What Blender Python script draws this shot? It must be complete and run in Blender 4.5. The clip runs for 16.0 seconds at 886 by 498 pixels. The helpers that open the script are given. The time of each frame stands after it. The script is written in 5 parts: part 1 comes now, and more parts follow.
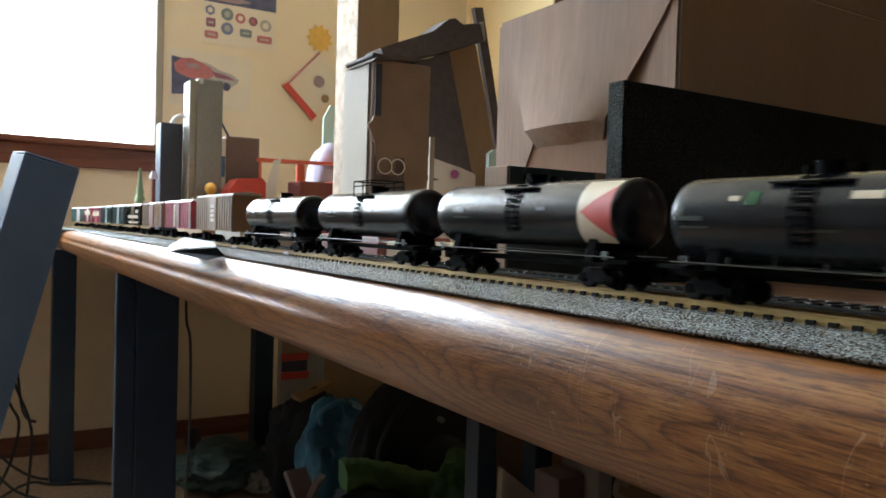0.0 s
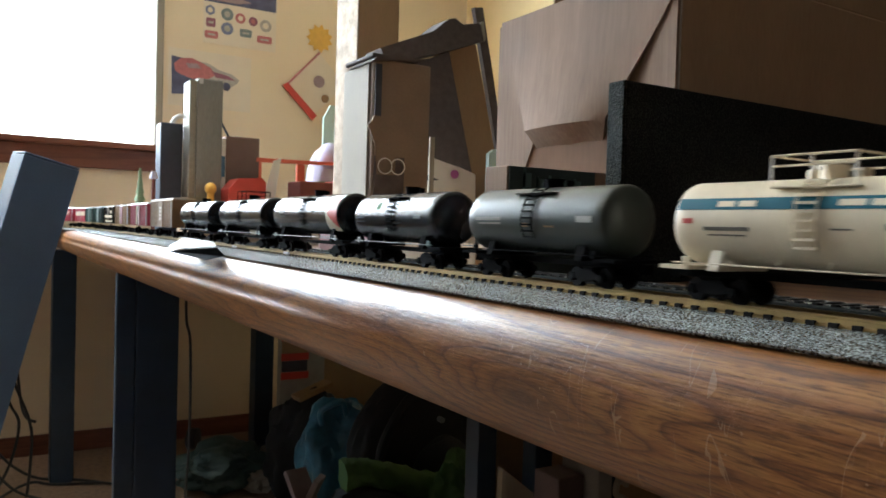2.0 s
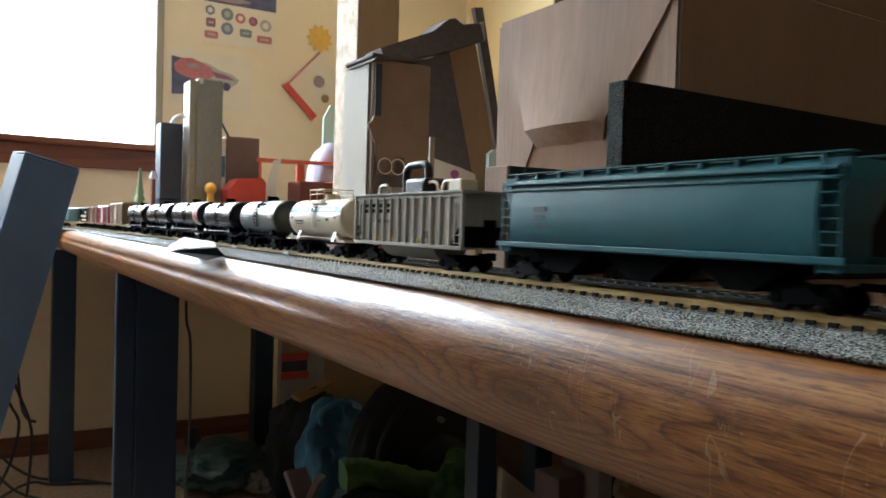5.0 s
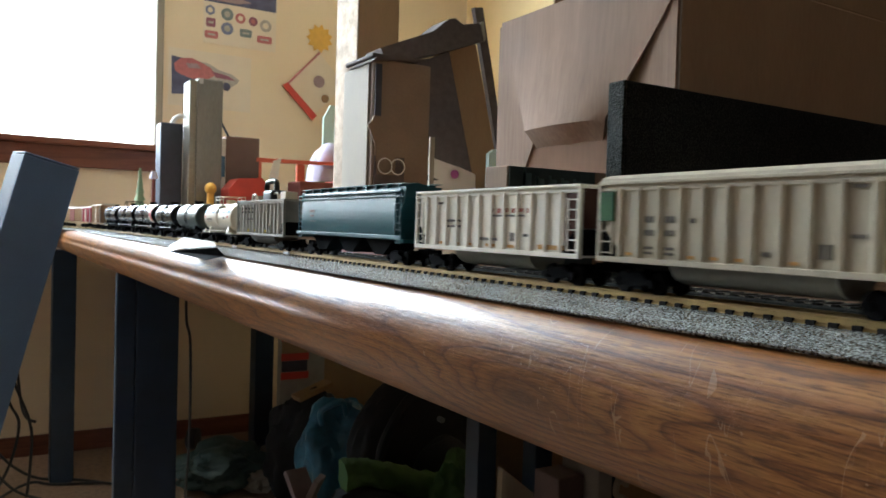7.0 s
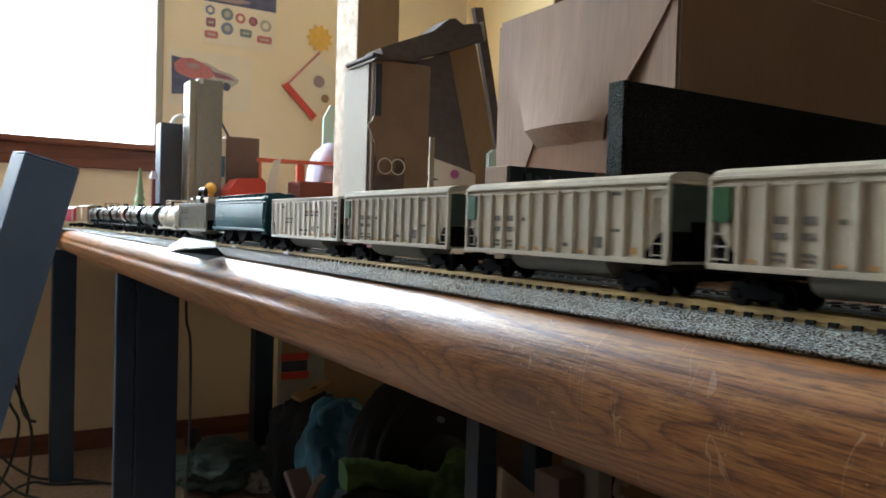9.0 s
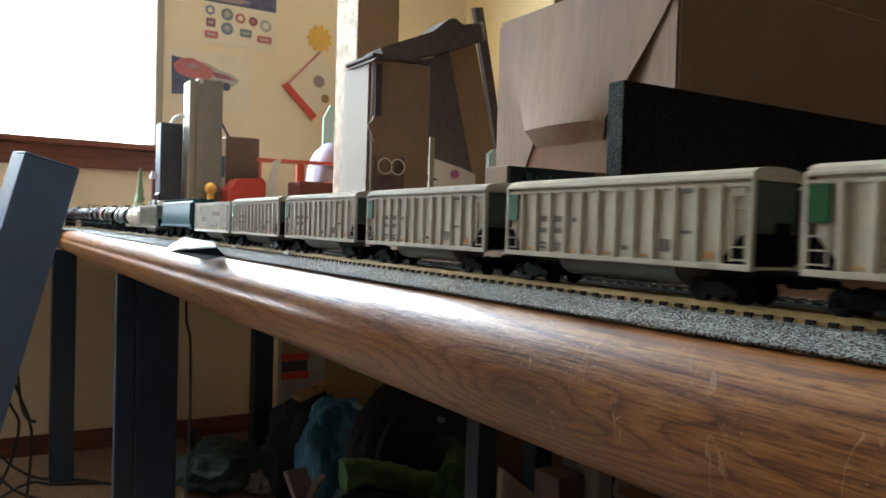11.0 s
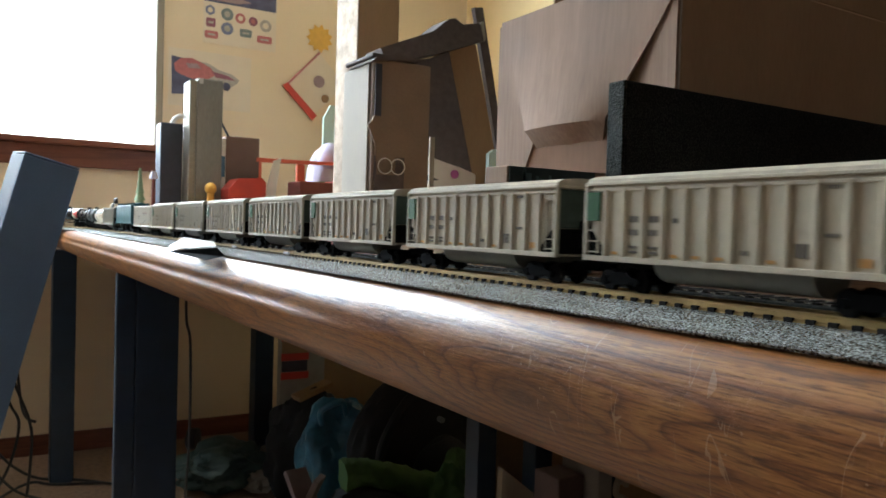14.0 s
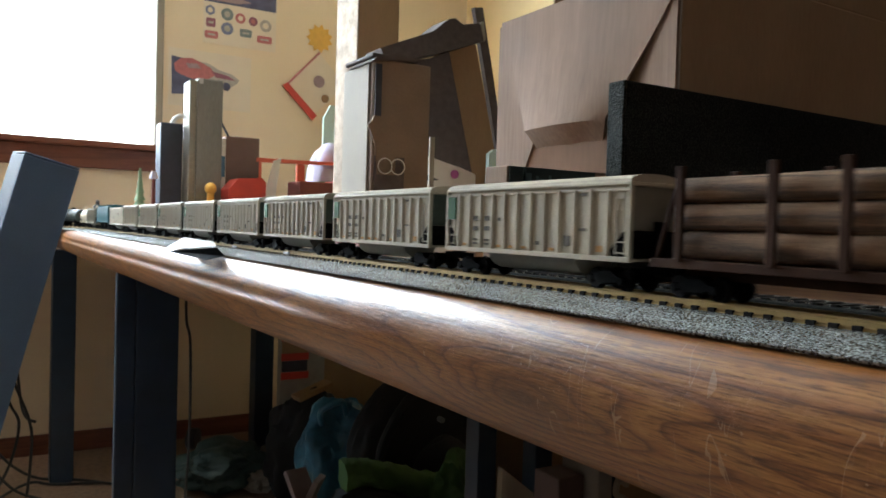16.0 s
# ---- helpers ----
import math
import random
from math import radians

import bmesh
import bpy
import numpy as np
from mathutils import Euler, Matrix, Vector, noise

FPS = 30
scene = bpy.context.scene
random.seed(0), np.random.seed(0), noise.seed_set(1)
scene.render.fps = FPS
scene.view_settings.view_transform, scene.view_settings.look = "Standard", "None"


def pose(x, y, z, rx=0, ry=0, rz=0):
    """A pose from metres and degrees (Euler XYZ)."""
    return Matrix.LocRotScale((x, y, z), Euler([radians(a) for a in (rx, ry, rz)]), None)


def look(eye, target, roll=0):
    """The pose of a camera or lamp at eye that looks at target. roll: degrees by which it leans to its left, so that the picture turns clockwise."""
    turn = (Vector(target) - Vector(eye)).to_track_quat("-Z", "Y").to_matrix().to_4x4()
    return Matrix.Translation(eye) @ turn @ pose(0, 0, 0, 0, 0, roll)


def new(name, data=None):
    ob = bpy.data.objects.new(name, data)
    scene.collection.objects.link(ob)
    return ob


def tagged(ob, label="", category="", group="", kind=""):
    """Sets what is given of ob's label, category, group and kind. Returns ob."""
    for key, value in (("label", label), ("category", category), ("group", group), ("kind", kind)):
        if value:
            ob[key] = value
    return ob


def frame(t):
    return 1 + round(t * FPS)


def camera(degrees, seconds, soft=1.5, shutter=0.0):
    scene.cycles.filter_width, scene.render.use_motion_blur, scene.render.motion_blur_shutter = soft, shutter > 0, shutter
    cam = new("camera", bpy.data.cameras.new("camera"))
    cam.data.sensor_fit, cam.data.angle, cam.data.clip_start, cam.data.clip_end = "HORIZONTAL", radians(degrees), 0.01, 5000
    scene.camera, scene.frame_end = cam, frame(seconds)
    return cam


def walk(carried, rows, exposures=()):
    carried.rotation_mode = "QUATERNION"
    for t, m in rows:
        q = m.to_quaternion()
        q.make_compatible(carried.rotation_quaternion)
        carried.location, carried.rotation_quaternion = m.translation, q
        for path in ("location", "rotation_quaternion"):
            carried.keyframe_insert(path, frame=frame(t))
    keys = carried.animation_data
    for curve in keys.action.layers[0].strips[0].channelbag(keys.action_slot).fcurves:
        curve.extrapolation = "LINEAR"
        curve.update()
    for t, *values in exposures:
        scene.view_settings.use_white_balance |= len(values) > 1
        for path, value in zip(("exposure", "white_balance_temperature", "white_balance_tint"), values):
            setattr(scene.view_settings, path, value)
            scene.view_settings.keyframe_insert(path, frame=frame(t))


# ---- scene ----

# ---- camera and its path (it stands still) ----
cam = camera(60.29, 16.0, 1.5, 0.5)
cam.data.dof.use_dof = True
cam.data.dof.focus_distance = 0.44
cam.data.dof.aperture_fstop = 36.0
EYE = (0.0, 0.0, 0.878)
STILL = look(EYE, (0.52133603, 0.85292889, 0.878 - 0.0268523), 1.7184)
walk(cam, [(0.0, STILL), (16.0, STILL)], [(0.0, 0.0), (16.0, 0.0)])

RAIL = 0.850      # height of the rail tops
TOP = 0.8405      # height of the table top
TRACK = 0.2793    # line of the front track
BACKTRACK = 0.343
WALL = 3.15       # inner face of the window wall
SIDE = 2.02       # inner face of the side wall

# ---- world, window light ----
world = bpy.data.worlds.new("world")
scene.world = world
world.use_nodes = True
wn = world.node_tree.nodes
sky = wn.new("ShaderNodeTexSky")
sky.sky_type = "NISHITA"
sky.sun_disc = False
sky.sun_elevation, sky.sun_rotation = radians(38), radians(20)
wn["Background"].inputs["Strength"].default_value = 0.15
world.node_tree.links.new(sky.outputs[0], wn["Background"].inputs["Color"])
lamp_data = bpy.data.lights.new("window_daylight", "AREA")
lamp_data.shape, lamp_data.size, lamp_data.size_y = "RECTANGLE", 1.62, 1.45
lamp_data.energy, lamp_data.color = 152.0, (0.74, 0.88, 1.0)
lamp = new("window_daylight", lamp_data)
lamp.matrix_world = look((-0.235, WALL + 0.17, 1.895), (-0.235, 0.0, 1.895))



# ---- materials ----
def mat(name, base, rough=0.6, metal=0.0, var=0.15, scale=30.0, bump=0.1, fine=300.0, stretch=(1, 1, 1), spec=0.5, tint=None, rand=0.0, coat=0.0):
    m = bpy.data.materials.new(name)
    m.use_nodes = True
    nt = m.node_tree
    n, l = nt.nodes, nt.links
    b = n["Principled BSDF"]
    b.inputs["Metallic"].default_value = metal
    b.inputs["Specular IOR Level"].default_value = spec
    b.inputs["Coat Weight"].default_value, b.inputs["Coat Roughness"].default_value = coat, 0.2
    co = n.new("ShaderNodeTexCoord")
    mp = n.new("ShaderNodeMapping")
    mp.inputs["Scale"].default_value = stretch
    l.new(co.outputs["Object"], mp.inputs[0])
    a = n.new("ShaderNodeTexNoise")
    a.inputs["Scale"].default_value, a.inputs["Detail"].default_value = scale, 5
    c = n.new("ShaderNodeTexNoise")
    c.inputs["Scale"].default_value, c.inputs["Detail"].default_value = fine, 3
    l.new(mp.outputs[0], a.inputs[0]), l.new(mp.outputs[0], c.inputs[0])
    mix = n.new("ShaderNodeMix")
    mix.data_type = "FLOAT"
    mix.inputs[0].default_value = 0.35
    l.new(a.outputs[0], mix.inputs[2]), l.new(c.outputs[0], mix.inputs[3])
    r = n.new("ShaderNodeValToRGB")
    dark = [v * (1 - var) for v in base]
    light = [min(1, v * (1 + var)) for v in (tint or base)]
    r.color_ramp.elements[0].position, r.color_ramp.elements[1].position = 0.3, 0.7
    r.color_ramp.elements[0].color, r.color_ramp.elements[1].color = (*dark, 1), (*light, 1)
    l.new(mix.outputs[0], r.inputs[0])
    out = r.outputs[0]
    if rand:
        oi = n.new("ShaderNodeObjectInfo")
        hs = n.new("ShaderNodeHueSaturation")
        mr = n.new("ShaderNodeMapRange")
        mr.inputs[3].default_value, mr.inputs[4].default_value = 1 - rand, 1 + rand
        l.new(oi.outputs["Random"], mr.inputs[0]), l.new(mr.outputs[0], hs.inputs["Value"])
        l.new(out, hs.inputs["Color"])
        out = hs.outputs[0]
    l.new(out, b.inputs["Base Color"])
    rr = n.new("ShaderNodeMapRange")
    rr.inputs[3].default_value, rr.inputs[4].default_value = max(0.02, rough - 0.1), min(1, rough + 0.1)
    l.new(a.outputs[0], rr.inputs[0]), l.new(rr.outputs[0], b.inputs["Roughness"])
    if bump:
        bp = n.new("ShaderNodeBump")
        bp.inputs["Strength"].default_value, bp.inputs["Distance"].default_value = bump, 0.3 / fine
        l.new(c.outputs[0], bp.inputs["Height"]), l.new(bp.outputs[0], b.inputs["Normal"])
    return m


def wood_mat(name, c0, c1, rough, sc, along="Y", coat=0.0):
    """Sawn timber: long wavy grain along one axis, scratches and dents in a worn varnish."""
    m = bpy.data.materials.new(name)
    m.use_nodes = True
    nt = m.node_tree
    n, l = nt.nodes, nt.links
    b = n["Principled BSDF"]
    co = n.new("ShaderNodeTexCoord")
    mp = n.new("ShaderNodeMapping")
    mp.inputs["Scale"].default_value = {"Y": (1, 0.055, 1), "X": (0.055, 1, 1), "Z": (1, 1, 0.055)}[along]
    l.new(co.outputs["Object"], mp.inputs[0])
    big = n.new("ShaderNodeTexNoise")
    big.inputs["Scale"].default_value, big.inputs["Detail"].default_value, big.inputs["Distortion"].default_value = sc, 3, 0.6
    l.new(mp.outputs[0], big.inputs[0])
    ring = n.new("ShaderNodeMath")
    ring.operation = "MULTIPLY"
    ring.inputs[1].default_value = 42.0
    l.new(big.outputs[0], ring.inputs[0])
    wave = n.new("ShaderNodeMath")
    wave.operation = "SINE"
    l.new(ring.outputs[0], wave.inputs[0])
    fr = n.new("ShaderNodeMapRange")
    fr.inputs[1].default_value, fr.inputs[2].default_value = -1, 1
    l.new(wave.outputs[0], fr.inputs[0])
    fine = n.new("ShaderNodeTexNoise")
    fine.inputs["Scale"].default_value, fine.inputs["Detail"].default_value = sc * 22, 4
    l.new(mp.outputs[0], fine.inputs[0])
    mix = n.new("ShaderNodeMix")
    mix.data_type = "FLOAT"
    mix.inputs[0].default_value = 0.74
    mp2 = n.new("ShaderNodeMapping")
    mp2.inputs["Scale"].default_value = {"Y": (1, 0.16, 1), "X": (0.16, 1, 1), "Z": (1, 1, 0.16)}[along]
    l.new(co.outputs["Object"], mp2.inputs[0])
    pore = n.new("ShaderNodeTexNoise")
    pore.inputs["Scale"].default_value, pore.inputs["Detail"].default_value = sc * 50, 3
    l.new(mp2.outputs[0], pore.inputs[0])
    both = n.new("ShaderNodeMix")
    both.data_type = "FLOAT"
    both.inputs[0].default_value = 0.6
    l.new(fine.outputs[0], both.inputs[2]), l.new(pore.outputs[0], both.inputs[3])
    l.new(fr.outputs[0], mix.inputs[2]), l.new(both.outputs[0], mix.inputs[3])
    r = n.new("ShaderNodeValToRGB")
    r.color_ramp.elements[0].position, r.color_ramp.elements[1].position = 0.27, 0.70
    r.color_ramp.elements[0].color, r.color_ramp.elements[1].color = (*c0, 1), (*c1, 1)
    l.new(mix.outputs[0], r.inputs[0]), l.new(r.outputs[0], b.inputs["Base Color"])
    wear = n.new("ShaderNodeTexNoise")
    wear.inputs["Scale"].default_value, wear.inputs["Detail"].default_value = 30, 1
    l.new(co.outputs["Object"], wear.inputs[0])
    rr = n.new("ShaderNodeMapRange")
    rr.inputs[1].default_value, rr.inputs[2].default_value = 0.3, 0.7
    rr.inputs[3].default_value, rr.inputs[4].default_value = rough - 0.03, rough + 0.05
    l.new(wear.outputs[0], rr.inputs[0]), l.new(rr.outputs[0], b.inputs["Roughness"])
    b.inputs["Coat Weight"].default_value, b.inputs["Coat Roughness"].default_value = coat, 0.16
    dent = n.new("ShaderNodeTexNoise")
    dent.inputs["Scale"].default_value, dent.inputs["Detail"].default_value = 160, 4
    l.new(co.outputs["Object"], dent.inputs[0])
    add = n.new("ShaderNodeMath")
    add.operation = "MULTIPLY_ADD"
    add.inputs[1].default_value = 1.6
    l.new(both.outputs[0], add.inputs[0]), l.new(dent.outputs[0], add.inputs[2])
    bp = n.new("ShaderNodeBump")
    bp.inputs["Strength"].default_value, bp.inputs["Distance"].default_value = 0.5, 0.00035
    l.new(add.outputs[0], bp.inputs["Height"]), l.new(bp.outputs[0], b.inputs["Normal"])
    return m


def oak_mat(name):
    """Old varnished oak: growth rings swirling round a knot, fibres, open pores, scratches and small dents."""
    m = bpy.data.materials.new(name)
    m.use_nodes = True
    n, l = m.node_tree.nodes, m.node_tree.links
    b = n["Principled BSDF"]
    co = n.new("ShaderNodeTexCoord").outputs["Object"]

    def op(kind, a, c=None, d=None):
        q = n.new("ShaderNodeMath")
        q.operation = kind
        for i, v in enumerate((a, c, d)):
            if v is None:
                continue
            if isinstance(v, (int, float)):
                q.inputs[i].default_value = v
            else:
                l.new(v, q.inputs[i])
        return q.outputs[0]

    def grain(scale, stretch, detail=3.0, distort=0.0, turn=(0, 0, 0)):
        mp = n.new("ShaderNodeMapping")
        mp.inputs["Scale"].default_value, mp.inputs["Rotation"].default_value = stretch, turn
        l.new(co, mp.inputs[0])
        q = n.new("ShaderNodeTexNoise")
        q.inputs["Scale"].default_value, q.inputs["Detail"].default_value, q.inputs["Distortion"].default_value = scale, detail, distort
        l.new(mp.outputs[0], q.inputs[0])
        return q.outputs[0]

    def ramp(v, stops):
        q = n.new("ShaderNodeValToRGB")
        e = q.color_ramp.elements
        while len(e) < len(stops):
            e.new(0.5)
        for k, (pos, c) in enumerate(stops):
            e[k].position, e[k].color = pos, (*c, 1)
        l.new(v, q.inputs[0])
        return q.outputs[0]

    def mixed(kind, fac, a, c):
        q = n.new("ShaderNodeMix")
        q.data_type, q.blend_type = "RGBA", kind
        if isinstance(fac, float):
            q.inputs[0].default_value = fac
        else:
            l.new(fac, q.inputs[0])
        l.new(a, q.inputs[6]), l.new(c, q.inputs[7])
        return q.outputs[2]

    # rings, bent round a knot in the face of the timber
    off = n.new("ShaderNodeVectorMath")
    off.operation = "SUBTRACT"
    off.inputs[1].default_value = (0.220, 0.285, 0.8010)
    l.new(co, off.inputs[0])
    sq = n.new("ShaderNodeVectorMath")
    sq.operation = "MULTIPLY"
    sq.inputs[1].default_value = (0.0, 13.0, 62.0)
    l.new(off.outputs[0], sq.inputs[0])
    ln = n.new("ShaderNodeVectorMath")
    ln.operation = "LENGTH"
    l.new(sq.outputs[0], ln.inputs[0])
    knot = op("POWER", 2.718, op("MULTIPLY", op("POWER", ln.outputs["Value"], 1.3), -0.9))
    field = op("ADD", op("MULTIPLY", grain(13, (1, 0.07, 1), 2.0, 0.3), 24.0), op("MULTIPLY", knot, 7.0))
    field = op("ADD", field, op("MULTIPLY", grain(90, (1, 0.12, 1)), 0.9))
    ring = op("FRACT", field)
    fibre = grain(900, (1, 0.035, 1), 4.0)
    pore = grain(1500, (1, 0.06, 1), 2.0)
    broad = grain(9, (1, 0.5, 1), 3.0)
    wood = ramp(ring, [(0.0, (0.35, 0.145, 0.042)), (0.35, (0.43, 0.190, 0.056)), (0.78, (0.31, 0.120, 0.035)), (0.93, (0.15, 0.050, 0.017)), (1.0, (0.35, 0.145, 0.042))])
    wood = mixed("MULTIPLY", 0.85, wood, ramp(fibre, [(0.30, (0.55, 0.50, 0.46)), (0.62, (1.15, 1.15, 1.12))]))
    wood = mixed("MULTIPLY", 0.75, wood, ramp(pore, [(0.36, (0.34, 0.29, 0.26)), (0.47, (1.0, 1.0, 1.0))]))
    wood = mixed("MULTIPLY", 0.8, wood, ramp(broad, [(0.32, (0.66, 0.60, 0.56)), (0.66, (1.16, 1.14, 1.10))]))
    heart = op("MULTIPLY", knot, 0.78)
    dark = n.new("ShaderNodeRGB")
    dark.outputs[0].default_value = (0.075, 0.027, 0.012, 1)
    wood = mixed("MIX", heart, wood, dark.outputs[0])
    # thin pale scratches across the grain
    cross = op("ABSOLUTE", op("SUBTRACT", grain(26, (0.6, 3.2, 0.9), 1.0, 0.6, (0.5, 0.2, 0.1)), 0.5))
    where = op("GREATER_THAN", grain(34, (1, 1, 1), 1.0), 0.575)
    scratch = op("MULTIPLY", op("LESS_THAN", cross, 0.0045), where)
    nick = op("GREATER_THAN", grain(210, (1, 1, 1), 1.0), 0.775)
    marks = op("MAXIMUM", op("MULTIPLY", scratch, 0.40), op("MULTIPLY", nick, 0.5))
    pale = n.new("ShaderNodeRGB")
    pale.outputs[0].default_value = (0.46, 0.30, 0.19, 1)
    wood = mixed("MIX", marks, wood, pale.outputs[0])
    l.new(wood, b.inputs["Base Color"])
    rough = op("ADD", op("MULTIPLY", broad, 0.16), op("MULTIPLY_ADD", fibre, 0.12, 0.23))
    l.new(rough, b.inputs["Roughness"])
    b.inputs["Coat Weight"].default_value, b.inputs["Coat Roughness"].default_value = 0.25, 0.10
    slant = op("ABSOLUTE", op("SUBTRACT", grain(60, (0.8, 2.6, 0.8), 1.0, 0.25, (0.9, 0.3, 0.5)), 0.5))
    slant = op("MULTIPLY", op("LESS_THAN", slant, 0.012), op("GREATER_THAN", grain(48, (1, 1, 1), 1.0, 0.5), 0.55))
    height = op("ADD", op("MULTIPLY", grain(330, (1, 0.6, 1), 4.0), 1.3), op("MULTIPLY", slant, -0.25))
    height = op("ADD", height, op("MULTIPLY", fibre, 0.8))
    height = op("SUBTRACT", height, op("MULTIPLY", marks, 1.2))
    bp = n.new("ShaderNodeBump")
    bp.inputs["Strength"].default_value, bp.inputs["Distance"].default_value = 0.6, 0.00034
    l.new(height, bp.inputs["Height"]), l.new(bp.outputs[0], b.inputs["Normal"])
    l.new(bp.outputs[0], b.inputs["Coat Normal"])
    return m


def grain_mat(name, c0, c1, rough, sc, deep=0.0028, spec=0.5):
    """Open-cell foam: small pits and bright cell walls."""
    m = bpy.data.materials.new(name)
    m.use_nodes = True
    n, l = m.node_tree.nodes, m.node_tree.links
    b = n["Principled BSDF"]
    co = n.new("ShaderNodeTexCoord")
    v = n.new("ShaderNodeTexVoronoi")
    v.inputs["Scale"].default_value = sc
    l.new(co.outputs["Object"], v.inputs["Vector"])
    no = n.new("ShaderNodeTexNoise")
    no.inputs["Scale"].default_value, no.inputs["Detail"].default_value = sc * 0.9, 3
    l.new(co.outputs["Object"], no.inputs[0])
    big = n.new("ShaderNodeTexNoise")
    big.inputs["Scale"].default_value = 14
    l.new(co.outputs["Object"], big.inputs[0])
    mx = n.new("ShaderNodeMath")
    mx.operation = "MULTIPLY"
    l.new(v.outputs["Distance"], mx.inputs[0]), l.new(no.outputs[0], mx.inputs[1])
    r = n.new("ShaderNodeValToRGB")
    r.color_ramp.elements[0].position, r.color_ramp.elements[1].position = 0.17, 0.38
    r.color_ramp.elements[0].color, r.color_ramp.elements[1].color = (*c0, 1), (*c1, 1)
    l.new(mx.outputs[0], r.inputs[0])
    hs = n.new("ShaderNodeHueSaturation")
    mr = n.new("ShaderNodeMapRange")
    mr.inputs[3].default_value, mr.inputs[4].default_value = 0.7, 1.3
    l.new(big.outputs[0], mr.inputs[0]), l.new(mr.outputs[0], hs.inputs["Value"]), l.new(r.outputs[0], hs.inputs["Color"])
    l.new(hs.outputs[0], b.inputs["Base Color"])
    b.inputs["Roughness"].default_value = rough
    b.inputs["Specular IOR Level"].default_value = spec
    bp = n.new("ShaderNodeBump")
    bp.inputs["Strength"].default_value, bp.inputs["Distance"].default_value = 1.0, deep
    l.new(mx.outputs[0], bp.inputs["Height"]), l.new(bp.outputs[0], b.inputs["Normal"])
    return m


def glow_mat(name, colour, strength):
    m = bpy.data.materials.new(name)
    m.use_nodes = True
    b = m.node_tree.nodes["Principled BSDF"]
    b.inputs["Base Color"].default_value = (*colour, 1)
    b.inputs["Emission Color"].default_value = (*colour, 1)
    b.inputs["Emission Strength"].default_value = strength
    return m


def glass_mat(name, rough=0.03):
    m = bpy.data.materials.new(name)
    m.use_nodes = True
    b = m.node_tree.nodes["Principled BSDF"]
    b.inputs["Transmission Weight"].default_value = 1.0
    b.inputs["Roughness"].default_value = rough
    b.inputs["IOR"].default_value = 1.45
    return m


